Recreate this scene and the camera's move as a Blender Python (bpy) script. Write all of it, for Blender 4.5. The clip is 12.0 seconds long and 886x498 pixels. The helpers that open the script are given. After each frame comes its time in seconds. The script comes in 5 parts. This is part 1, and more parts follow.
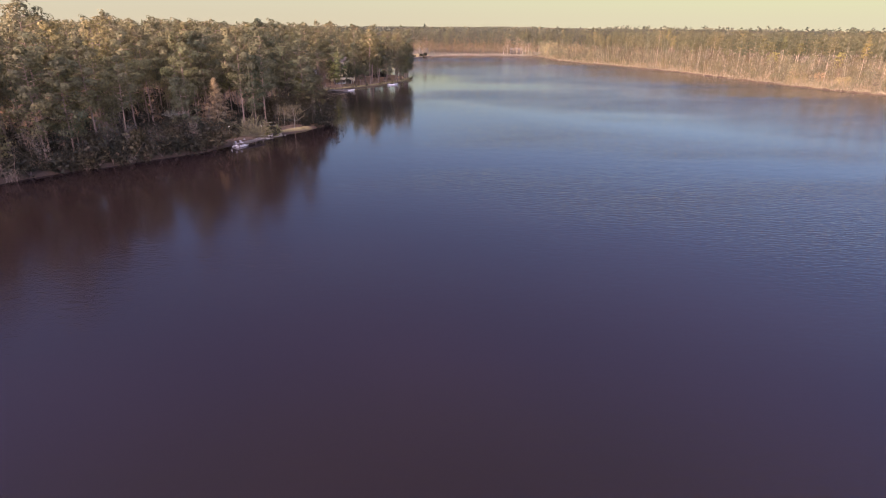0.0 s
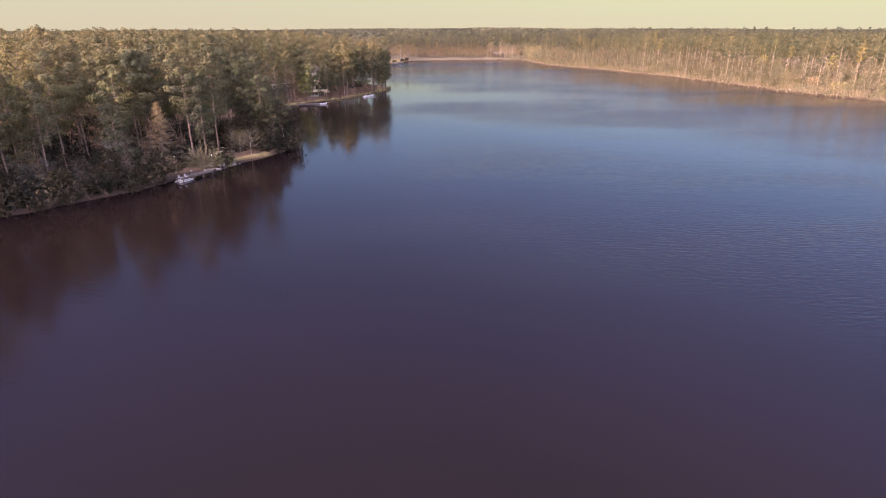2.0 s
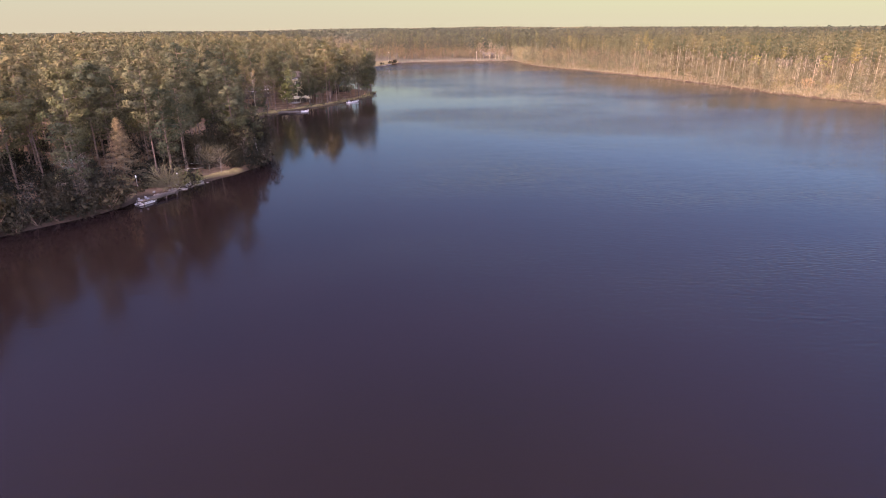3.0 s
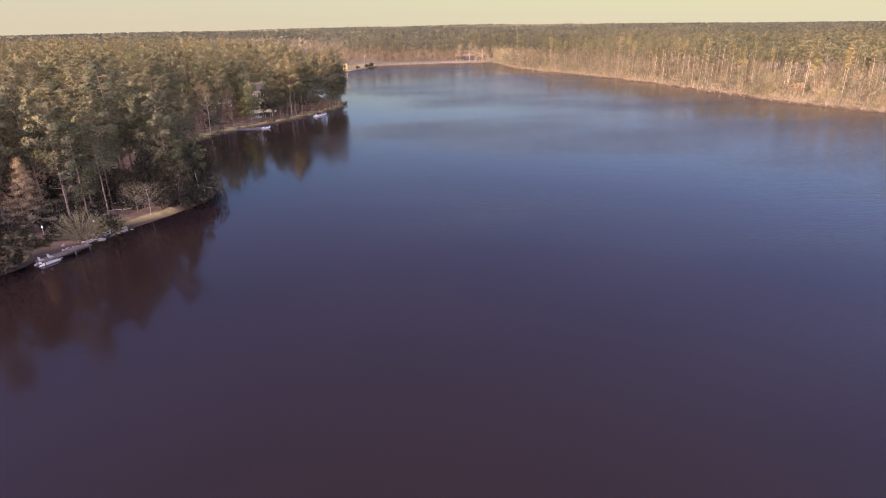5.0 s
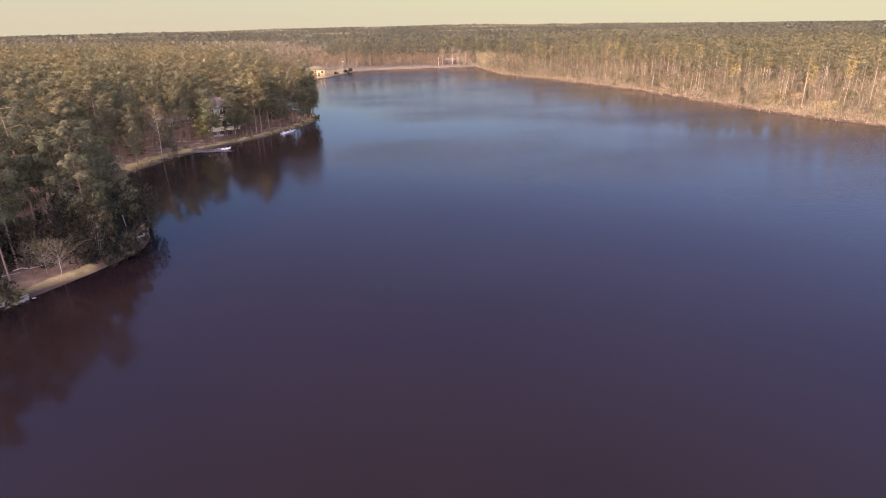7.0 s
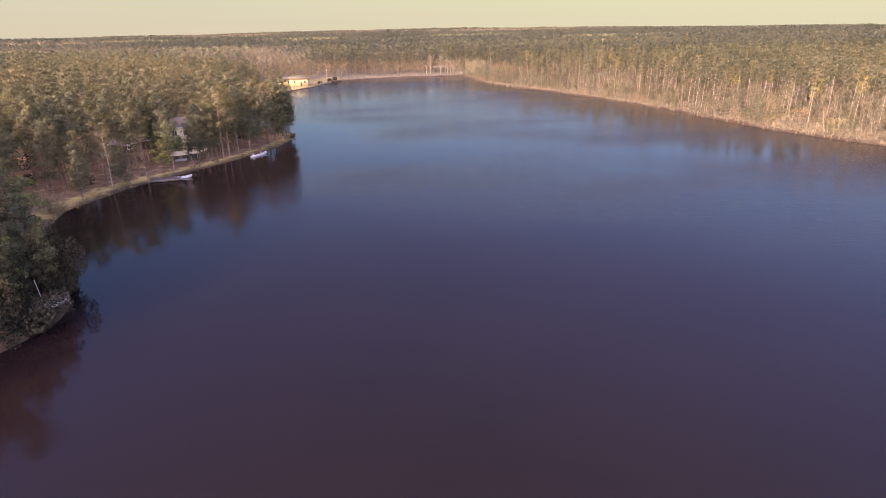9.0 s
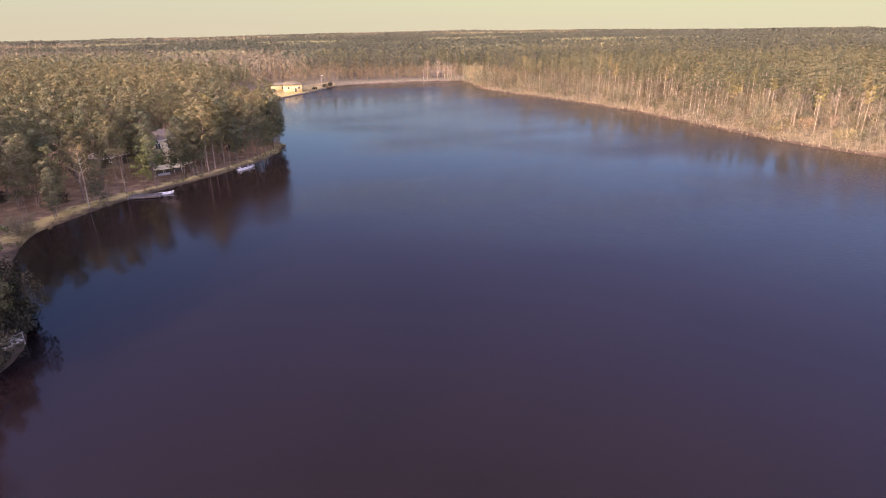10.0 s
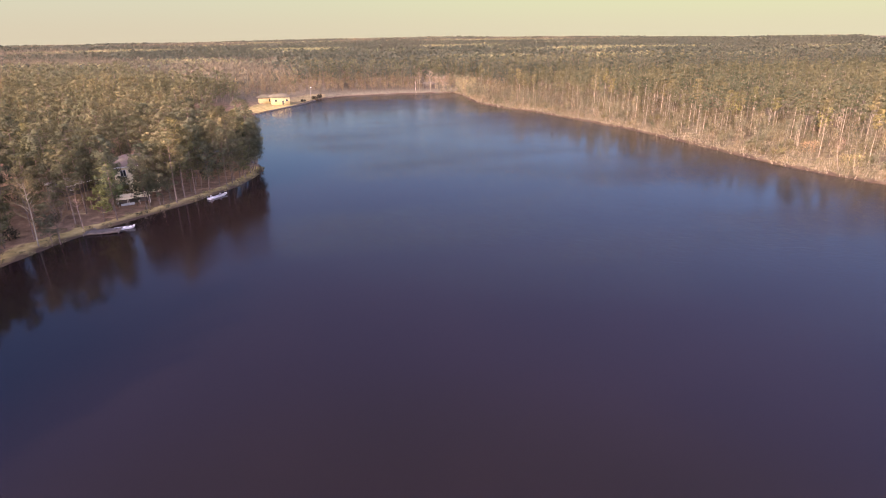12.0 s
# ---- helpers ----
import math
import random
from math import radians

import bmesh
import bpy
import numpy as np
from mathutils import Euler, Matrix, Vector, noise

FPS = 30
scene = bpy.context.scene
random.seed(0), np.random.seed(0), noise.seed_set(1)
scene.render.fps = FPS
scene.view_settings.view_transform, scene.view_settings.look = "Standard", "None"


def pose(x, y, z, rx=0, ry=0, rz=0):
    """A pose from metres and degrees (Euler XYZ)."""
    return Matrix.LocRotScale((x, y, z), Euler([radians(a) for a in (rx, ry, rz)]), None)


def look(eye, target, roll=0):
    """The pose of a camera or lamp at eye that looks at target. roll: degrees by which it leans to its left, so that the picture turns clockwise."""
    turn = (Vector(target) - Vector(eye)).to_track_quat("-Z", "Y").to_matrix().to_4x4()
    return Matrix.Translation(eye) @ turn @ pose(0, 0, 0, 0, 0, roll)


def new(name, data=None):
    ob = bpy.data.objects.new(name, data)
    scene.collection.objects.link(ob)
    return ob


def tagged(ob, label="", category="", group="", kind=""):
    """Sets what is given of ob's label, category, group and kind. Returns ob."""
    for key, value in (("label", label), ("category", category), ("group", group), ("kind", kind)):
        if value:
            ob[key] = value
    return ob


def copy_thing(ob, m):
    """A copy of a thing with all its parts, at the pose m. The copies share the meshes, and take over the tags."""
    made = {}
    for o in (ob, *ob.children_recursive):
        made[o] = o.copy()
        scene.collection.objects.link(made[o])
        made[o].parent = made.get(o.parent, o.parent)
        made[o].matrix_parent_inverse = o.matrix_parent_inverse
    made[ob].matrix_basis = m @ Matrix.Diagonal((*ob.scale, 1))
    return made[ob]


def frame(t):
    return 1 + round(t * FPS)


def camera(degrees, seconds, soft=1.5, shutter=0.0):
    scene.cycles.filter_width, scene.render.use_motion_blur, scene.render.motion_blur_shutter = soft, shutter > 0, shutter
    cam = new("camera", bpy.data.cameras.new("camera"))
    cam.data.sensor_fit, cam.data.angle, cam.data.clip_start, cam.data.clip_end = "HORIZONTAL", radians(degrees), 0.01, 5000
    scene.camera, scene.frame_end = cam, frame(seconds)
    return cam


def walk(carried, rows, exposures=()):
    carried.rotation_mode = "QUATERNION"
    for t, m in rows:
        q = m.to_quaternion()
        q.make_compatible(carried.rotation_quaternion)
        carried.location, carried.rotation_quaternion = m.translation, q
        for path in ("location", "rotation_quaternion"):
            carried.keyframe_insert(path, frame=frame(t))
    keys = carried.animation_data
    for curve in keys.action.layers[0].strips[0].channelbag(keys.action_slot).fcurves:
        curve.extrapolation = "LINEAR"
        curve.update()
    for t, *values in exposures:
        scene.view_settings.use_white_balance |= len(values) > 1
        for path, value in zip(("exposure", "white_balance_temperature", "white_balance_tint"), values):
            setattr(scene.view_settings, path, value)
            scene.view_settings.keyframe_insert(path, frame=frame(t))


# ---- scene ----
# camera: seconds, place, heading (degrees right of +y), tilt up, roll
cam = camera(75.36, 12.0, soft=0.9)
ROWS = [
    (0.0, 5.97, 28.79, 18.04, 4.38, -20.99, 0.60),
    (0.5, 6.41, 31.71, 18.45, 4.61, -20.94, 0.53),
    (1.0, 7.14, 34.57, 18.94, 4.90, -20.91, 0.37),
    (1.5, 8.05, 37.42, 19.49, 5.23, -20.90, 0.18),
    (2.0, 9.07, 40.30, 20.08, 5.58, -20.91, -0.04),
    (2.5, 10.17, 43.23, 20.69, 5.94, -20.94, -0.24),
    (3.0, 11.28, 46.23, 21.30, 6.31, -20.98, -0.43),
    (3.5, 12.39, 49.31, 21.92, 6.67, -21.03, -0.60),
    (4.0, 13.48, 52.47, 22.54, 7.05, -21.09, -0.74),
    (4.5, 14.53, 55.71, 23.15, 7.42, -21.15, -0.84),
    (5.0, 15.54, 59.02, 23.75, 7.80, -21.21, -0.92),
    (5.5, 16.52, 62.39, 24.34, 8.17, -21.25, -0.97),
    (6.0, 17.48, 65.80, 24.93, 8.54, -21.28, -1.00),
    (6.5, 18.42, 69.22, 25.51, 8.90, -21.29, -1.02),
    (7.0, 19.36, 72.63, 26.10, 9.23, -21.27, -1.02),
    (7.5, 20.32, 76.01, 26.70, 9.53, -21.24, -1.02),
    (8.0, 21.30, 79.34, 27.31, 9.79, -21.19, -1.01),
    (8.5, 22.32, 82.58, 27.93, 9.99, -21.12, -1.00),
    (9.0, 23.37, 85.71, 28.58, 10.14, -21.04, -1.00),
    (9.5, 24.47, 88.70, 29.25, 10.23, -20.94, -0.98),
    (10.0, 25.60, 91.55, 29.95, 10.27, -20.83, -0.97),
    (10.5, 26.74, 94.22, 30.68, 10.29, -20.72, -0.94),
    (11.0, 27.87, 96.70, 31.43, 10.33, -20.60, -0.90),
    (11.5, 28.96, 98.99, 32.20, 10.43, -20.48, -0.83),
    (12.0, 29.95, 101.08, 32.99, 10.69, -20.35, -0.72),
]
walk(cam, [(t, pose(x, y, z, 90 + tilt, 0, -heading) @ pose(0, 0, 0, 0, 0, roll)) for t, x, y, z, heading, tilt, roll in ROWS],
     exposures=[(0.0, 1.60, 6500, 18), (12.0, 1.60, 6500, 18)])

# ---- light ----
SUN_FROM = Vector((-0.77, -0.64, 0.41)).normalized()
world = bpy.data.worlds.new("sky")
scene.world = world
world.use_nodes = True
wt = world.node_tree
wt.nodes.clear()
sky = wt.nodes.new("ShaderNodeTexSky")
sky.sky_type = "NISHITA"
sky.sun_disc = False
sky.sun_elevation = math.asin(SUN_FROM.z)
sky.sun_rotation = math.atan2(SUN_FROM.x, SUN_FROM.y)
sky.dust_density = 2.0
coord = wt.nodes.new("ShaderNodeTexCoord")
split = wt.nodes.new("ShaderNodeSeparateXYZ")
wt.links.new(coord.outputs["Generated"], split.inputs[0])
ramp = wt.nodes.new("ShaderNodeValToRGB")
# the last stop lifts the zenith well above the rest, as added fill for shade
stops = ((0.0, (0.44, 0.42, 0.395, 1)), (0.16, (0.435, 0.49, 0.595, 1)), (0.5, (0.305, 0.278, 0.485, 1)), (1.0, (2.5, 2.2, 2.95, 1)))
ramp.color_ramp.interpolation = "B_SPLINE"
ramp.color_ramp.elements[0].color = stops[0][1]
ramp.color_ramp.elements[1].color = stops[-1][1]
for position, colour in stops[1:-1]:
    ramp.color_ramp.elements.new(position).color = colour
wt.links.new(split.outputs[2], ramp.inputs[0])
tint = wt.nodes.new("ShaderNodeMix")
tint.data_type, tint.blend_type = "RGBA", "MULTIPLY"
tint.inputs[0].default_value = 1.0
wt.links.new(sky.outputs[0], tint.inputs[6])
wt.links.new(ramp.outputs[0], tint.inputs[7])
# pale cream haze that lies along the horizon and thins out upwards
haze = wt.nodes.new("ShaderNodeMapRange")
haze.interpolation_type = "SMOOTHSTEP"
haze.inputs[1].default_value, haze.inputs[2].default_value, haze.inputs[3].default_value, haze.inputs[4].default_value = 0.05, 0.145, 1.0, 0.0
wt.links.new(split.outputs[2], haze.inputs[0])
veil = wt.nodes.new("ShaderNodeMix")
veil.data_type = "RGBA"
lift = wt.nodes.new("ShaderNodeMapRange")
lift.interpolation_type = "SMOOTHSTEP"
lift.inputs[1].default_value, lift.inputs[2].default_value = 0.0, 0.075
wt.links.new(split.outputs[2], lift.inputs[0])
side = wt.nodes.new("ShaderNodeMapRange")
side.interpolation_type = "SMOOTHSTEP"
side.inputs[1].default_value, side.inputs[2].default_value = -0.45, 0.75
wt.links.new(split.outputs[0], side.inputs[0])
bands = []
for low, high in (((1.84, 1.67, 1.17, 1), (1.81, 1.83, 1.29, 1)), ((2.01, 1.90, 1.25, 1), (1.99, 2.16, 1.23, 1))):
    band = wt.nodes.new("ShaderNodeMix")
    band.data_type = "RGBA"
    band.inputs[6].default_value, band.inputs[7].default_value = low, high
    wt.links.new(lift.outputs[0], band.inputs[0])
    bands.append(band)
across = wt.nodes.new("ShaderNodeMix")
across.data_type = "RGBA"
wt.links.new(side.outputs[0], across.inputs[0])
wt.links.new(bands[0].outputs[2], across.inputs[6])
wt.links.new(bands[1].outputs[2], across.inputs[7])
wt.links.new(across.outputs[2], veil.inputs[7])
wt.links.new(haze.outputs[0], veil.inputs[0])
wt.links.new(tint.outputs[2], veil.inputs[6])
# sky round the low sun behind the camera, multiplied up to fill shaded sides
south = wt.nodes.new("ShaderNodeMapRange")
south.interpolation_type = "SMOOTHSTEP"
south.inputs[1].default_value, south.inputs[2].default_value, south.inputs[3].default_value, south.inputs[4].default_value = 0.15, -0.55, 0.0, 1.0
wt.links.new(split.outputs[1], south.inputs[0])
south_fill = wt.nodes.new("ShaderNodeMix")
south_fill.data_type, south_fill.blend_type = "RGBA", "MULTIPLY"
south_fill.inputs[0].default_value = 1.0
south_fill.inputs[7].default_value = (6.6, 4.85, 5.1, 1)
wt.links.new(sky.outputs[0], south_fill.inputs[6])
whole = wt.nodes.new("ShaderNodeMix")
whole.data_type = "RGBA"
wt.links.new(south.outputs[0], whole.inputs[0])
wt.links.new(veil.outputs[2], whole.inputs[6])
wt.links.new(south_fill.outputs[2], whole.inputs[7])
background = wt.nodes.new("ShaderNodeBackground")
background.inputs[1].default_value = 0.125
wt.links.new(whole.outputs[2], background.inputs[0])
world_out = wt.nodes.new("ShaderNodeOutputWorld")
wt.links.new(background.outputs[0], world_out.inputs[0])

sun = new("sun", bpy.data.lights.new("sun", "SUN"))
sun.data.energy, sun.data.angle, sun.data.color = 3.7, radians(0.6), (1.0, 0.89, 0.63)
sun.matrix_world = look((-300, -200, 200), Vector((-300, -200, 200)) - SUN_FROM)


# ---- materials ----
def material(name):
    m = bpy.data.materials.new(name)
    m.use_nodes = True
    m.node_tree.nodes.clear()
    return m, m.node_tree.nodes, m.node_tree.links


def noise_node(nodes, links, scale, detail=4.0, vector=None, rough=0.55):
    n = nodes.new("ShaderNodeTexNoise")
    n.inputs["Scale"].default_value, n.inputs["Detail"].default_value, n.inputs["Roughness"].default_value = scale, detail, rough
    if vector is not None:
        links.new(vector, n.inputs["Vector"])
    return n


def ramp_node(nodes, links, source, stops):
    r = nodes.new("ShaderNodeValToRGB")
    els = r.color_ramp.elements
    els[0].position, els[0].color = stops[0][0], (*stops[0][1], 1)
    els[1].position, els[1].color = stops[-1][0], (*stops[-1][1], 1)
    for p, c in stops[1:-1]:
        els.new(p).color = (*c, 1)
    links.new(source, r.inputs[0])
    return r


def mix_node(nodes, links, a, b, factor, kind="MIX"):
    m = nodes.new("ShaderNodeMix")
    m.data_type, m.blend_type = "RGBA", kind
    for socket, value in ((m.inputs[0], factor), (m.inputs[6], a), (m.inputs[7], b)):
        if isinstance(value, (int, float)):
            socket.default_value = value
        elif isinstance(value, tuple):
            socket.default_value = (*value, 1)
        else:
            links.new(value, socket)
    return m.outputs[2]


def surface(name, stops, scale=2.0, rough=0.8, metal=0.0, bump=0.3, fine=8.0, vary=0.25):
    """A plain rough surface: colour from noise at two scales, fine relief, and some spread from piece to piece."""
    m, nodes, links = material(name)
    place = nodes.new("ShaderNodeNewGeometry").outputs["Position"]
    coarse, grain = noise_node(nodes, links, scale, 5, place), noise_node(nodes, links, scale * fine, 4, place)
    colour = ramp_node(nodes, links, coarse.outputs["Fac"], stops).outputs[0]
    shade = ramp_node(nodes, links, grain.outputs["Fac"], [(0.25, (0.72, 0.72, 0.72)), (0.75, (1.2, 1.2, 1.2))]).outputs[0]
    colour = mix_node(nodes, links, colour, shade, 0.8, "MULTIPLY")
    info = nodes.new("ShaderNodeObjectInfo")
    piece = ramp_node(nodes, links, info.outputs["Random"], [(0, (1 - vary,) * 3), (1, (1 + vary,) * 3)]).outputs[0]
    colour = mix_node(nodes, links, colour, piece, 1.0, "MULTIPLY")
    bs = nodes.new("ShaderNodeBsdfPrincipled")
    links.new(colour, bs.inputs["Base Color"])
    bs.inputs["Roughness"].default_value, bs.inputs["Metallic"].default_value = rough, metal
    if bump:
        b = nodes.new("ShaderNodeBump")
        b.inputs["Strength"].default_value, b.inputs["Distance"].default_value = bump, 0.05
        links.new(grain.outputs["Fac"], b.inputs["Height"])
        links.new(b.outputs[0], bs.inputs["Normal"])
    out = nodes.new("ShaderNodeOutputMaterial")
    links.new(bs.outputs[0], out.inputs[0])
    return m


def foliage(name, stops, through_light=0.3, patch=0.02, patch_tint=(0.75, 0.8, 0.8), grain=3.0):
    """Needles and leaves: colour spread leaf by leaf, tree by tree and over wide patches, with some light coming through."""
    m, nodes, links = material(name)
    geo = nodes.new("ShaderNodeNewGeometry")
    info = nodes.new("ShaderNodeObjectInfo")
    leaf = ramp_node(nodes, links, geo.outputs["Random Per Island"], stops).outputs[0]
    tree = ramp_node(nodes, links, info.outputs["Random"], [(0, (0.72, 0.80, 0.87)), (0.5, (1, 1, 1)), (0.85, (1.06, 1.04, 0.96)), (1, (1.15, 1.15, 0.92))]).outputs[0]
    colour = mix_node(nodes, links, leaf, tree, 1.0, "MULTIPLY")
    wide = noise_node(nodes, links, patch, 3, geo.outputs["Position"])
    stand = ramp_node(nodes, links, wide.outputs["Fac"], [(0.35, patch_tint), (0.65, (1.06, 1.04, 1.0))]).outputs[0]
    colour = mix_node(nodes, links, colour, stand, 1.0, "MULTIPLY")
    crown = noise_node(nodes, links, 0.16, 2, geo.outputs["Position"])
    each = ramp_node(nodes, links, crown.outputs["Fac"], [(0.36, (0.74, 0.82, 0.84)), (0.5, (0.97, 0.98, 0.98)), (0.66, (1.10, 1.06, 0.95))]).outputs[0]
    colour = mix_node(nodes, links, colour, each, 1.0, "MULTIPLY")
    # fine dark specks put the shade between needles into the colour
    needle = noise_node(nodes, links, grain, 2, geo.outputs["Position"], 0.7)
    gap_shade = ramp_node(nodes, links, needle.outputs["Fac"], [(0.36, (0.62, 0.63, 0.66)), (0.5, (0.97, 0.97, 0.97)), (0.64, (1.17, 1.16, 1.14))]).outputs[0]
    colour = mix_node(nodes, links, colour, gap_shade, 1.0, "MULTIPLY")
    d, tr, mx = nodes.new("ShaderNodeBsdfDiffuse"), nodes.new("ShaderNodeBsdfTranslucent"), nodes.new("ShaderNodeMixShader")
    links.new(colour, d.inputs[0])
    links.new(colour, tr.inputs[0])
    mx.inputs[0].default_value = through_light
    links.new(d.outputs[0], mx.inputs[1])
    links.new(tr.outputs[0], mx.inputs[2])
    out = nodes.new("ShaderNodeOutputMaterial")
    links.new(mx.outputs[0], out.inputs[0])
    return m


def water_material():
    m, nodes, links = material("lake_water")
    place = nodes.new("ShaderNodeNewGeometry").outputs["Position"]
    bs = nodes.new("ShaderNodeBsdfPrincipled")
    silt = noise_node(nodes, links, 0.05, 4, place)
    tea = ramp_node(nodes, links, silt.outputs["Fac"], [(0.35, (0.0056, 0.0035, 0.0040)), (0.7, (0.0068, 0.0042, 0.0048))])
    links.new(tea.outputs[0], bs.inputs["Base Color"])
    bs.inputs["IOR"].default_value = 1.333
    # wind patches: calm streaks between rippled stretches
    streak = nodes.new("ShaderNodeMapping")
    streak.inputs["Scale"].default_value = (0.36, 1.0, 1.0)
    streak.inputs["Rotation"].default_value = (0, 0, 0.22)
    links.new(place, streak.inputs["Vector"])
    wind = noise_node(nodes, links, 0.02, 3, streak.outputs[0])
    shelter = nodes.new("ShaderNodeAttribute")
    shelter.attribute_name = "shelter"
    gust = ramp_node(nodes, links, wind.outputs["Fac"], [(0.42, (0.12, 0.12, 0.12)), (0.62, (0.80, 0.80, 0.80))])
    gusty = mix_node(nodes, links, gust.outputs[0], (0.03, 0.03, 0.03), shelter.outputs["Fac"])
    rough = ramp_node(nodes, links, wind.outputs["Fac"], [(0.38, (0.13, 0.13, 0.13)), (0.62, (0.18, 0.18, 0.18))])
    polish = mix_node(nodes, links, rough.outputs[0], (0.08, 0.08, 0.08), shelter.outputs["Fac"])
    # a smooth slick drawn out across the lake
    slick = nodes.new("ShaderNodeAttribute")
    slick.attribute_name = "slick"
    gusty = mix_node(nodes, links, gusty, (0.08, 0.08, 0.08), slick.outputs["Fac"])
    squash = nodes.new("ShaderNodeMapping")
    squash.inputs["Scale"].default_value = (0.6, 1.5, 1.0)
    squash.inputs["Rotation"].default_value = (0, 0, 0.5)
    links.new(place, squash.inputs["Vector"])
    ripple, swell = noise_node(nodes, links, 1.6, 3, squash.outputs[0]), noise_node(nodes, links, 0.35, 2, squash.outputs[0])
    b1, b2 = nodes.new("ShaderNodeBump"), nodes.new("ShaderNodeBump")
    links.new(mix_node(nodes, links, polish, (0.08, 0.08, 0.08), slick.outputs["Fac"]), bs.inputs["Roughness"])
    b1.inputs["Distance"].default_value, b2.inputs["Distance"].default_value = 0.10, 0.08
    heave = mix_node(nodes, links, (0.18, 0.18, 0.18), (0.06, 0.06, 0.06), shelter.outputs["Fac"])
    links.new(mix_node(nodes, links, heave, (0.07, 0.07, 0.07), slick.outputs["Fac"]), b2.inputs["Strength"])
    links.new(gusty, b1.inputs["Strength"])
    links.new(ripple.outputs["Fac"], b1.inputs["Height"])
    links.new(swell.outputs["Fac"], b2.inputs["Height"])
    links.new(b1.outputs[0], b2.inputs["Normal"])
    links.new(b2.outputs[0], bs.inputs["Normal"])
    out = nodes.new("ShaderNodeOutputMaterial")
    links.new(bs.outputs[0], out.inputs[0])
    return m


def ground_material():
    m, nodes, links = material("ground")
    place = nodes.new("ShaderNodeNewGeometry").outputs["Position"]
    wide, mid, fine = noise_node(nodes, links, 0.06, 4, place), noise_node(nodes, links, 0.5, 5, place), noise_node(nodes, links, 5.0, 4, place)
    straw = ramp_node(nodes, links, mid.outputs["Fac"], [(0.3, (0.105, 0.070, 0.046)), (0.55, (0.170, 0.113, 0.074)), (0.75, (0.24, 0.167, 0.112))]).outputs[0]
    grass = ramp_node(nodes, links, mid.outputs["Fac"], [(0.3, (0.155, 0.127, 0.054)), (0.55, (0.255, 0.20, 0.088)), (0.75, (0.34, 0.27, 0.132))]).outputs[0]
    lawn = nodes.new("ShaderNodeAttribute")
    lawn.attribute_name = "lawn"
    spread = nodes.new("ShaderNodeMath")
    spread.operation = "MULTIPLY_ADD"
    links.new(wide.outputs["Fac"], spread.inputs[0])
    spread.inputs[1].default_value = 0.5
    links.new(lawn.outputs["Fac"], spread.inputs[2])
    ragged = nodes.new("ShaderNodeMath")
    ragged.operation = "MULTIPLY_ADD"
    links.new(mid.outputs["Fac"], ragged.inputs[0])
    ragged.inputs[1].default_value = 0.9
    links.new(spread.outputs[0], ragged.inputs[2])
    choose = ramp_node(nodes, links, ragged.outputs[0], [(0.88, (0, 0, 0)), (1.2, (1, 1, 1))]).outputs[0]
    colour = mix_node(nodes, links, straw, grass, choose)
    # grey-brown leaf litter of the far hardwoods
    litter = nodes.new("ShaderNodeAttribute")
    litter.attribute_name = "litter"
    dull = ramp_node(nodes, links, mid.outputs["Fac"], [(0.3, (0.062, 0.055, 0.041)), (0.7, (0.106, 0.095, 0.072))]).outputs[0]
    colour = mix_node(nodes, links, colour, dull, litter.outputs["Fac"])
    # fresh green of the distant fields
    field = nodes.new("ShaderNodeAttribute")
    field.attribute_name = "field"
    sward = ramp_node(nodes, links, wide.outputs["Fac"], [(0.3, (0.17, 0.19, 0.075)), (0.7, (0.24, 0.25, 0.11))]).outputs[0]
    colour = mix_node(nodes, links, colour, sward, field.outputs["Fac"])
    # black wet mud along the waterline; on the near bank also painted-in tree shade
    wet_shade = nodes.new("ShaderNodeAttribute")
    wet_shade.attribute_name = "wet_shade"
    colour = mix_node(nodes, links, colour, (0.045, 0.033, 0.026), wet_shade.outputs["Fac"])
    shade = ramp_node(nodes, links, fine.outputs["Fac"], [(0.3, (0.7, 0.7, 0.7)), (0.7, (1.2, 1.2, 1.2))]).outputs[0]
    colour = mix_node(nodes, links, colour, shade, 0.8, "MULTIPLY")
    bs = nodes.new("ShaderNodeBsdfDiffuse")
    links.new(colour, bs.inputs["Color"])
    b = nodes.new("ShaderNodeBump")
    b.inputs["Strength"].default_value, b.inputs["Distance"].default_value = 0.6, 0.1
    links.new(fine.outputs["Fac"], b.inputs["Height"])
    links.new(b.outputs[0], bs.inputs["Normal"])
    out = nodes.new("ShaderNodeOutputMaterial")
    links.new(bs.outputs[0], out.inputs[0])
    return m


WATER, GROUND = water_material(), ground_material()
NEEDLES = foliage("pine_needles", [(0, (0.086, 0.080, 0.048)), (0.5, (0.103, 0.095, 0.057)), (1, (0.121, 0.110, 0.066))], 0.35)
# greyer and bluer than the near needles: distance haze put into the colour
NEEDLES_FAR = foliage("hazed_pine_needles", [(0, (0.067, 0.066, 0.047)), (0.5, (0.081, 0.079, 0.056)), (1, (0.097, 0.094, 0.067))], 0.35, 0.007, (0.82, 0.86, 0.90), 1.2)
FRESH = foliage("spring_leaves", [(0, (0.135, 0.138, 0.052)), (0.5, (0.19, 0.185, 0.075)), (1, (0.25, 0.236, 0.10))], 0.4)
EVERGREEN = foliage("evergreen_leaves", [(0, (0.034, 0.028, 0.020)), (1, (0.064, 0.053, 0.037))], 0.25)
TWIGS = foliage("bare_twigs", [(0, (0.082, 0.069, 0.043)), (0.5, (0.126, 0.106, 0.066)), (1, (0.182, 0.155, 0.098))], 0.15, 0.05, (0.72, 0.64, 0.64))
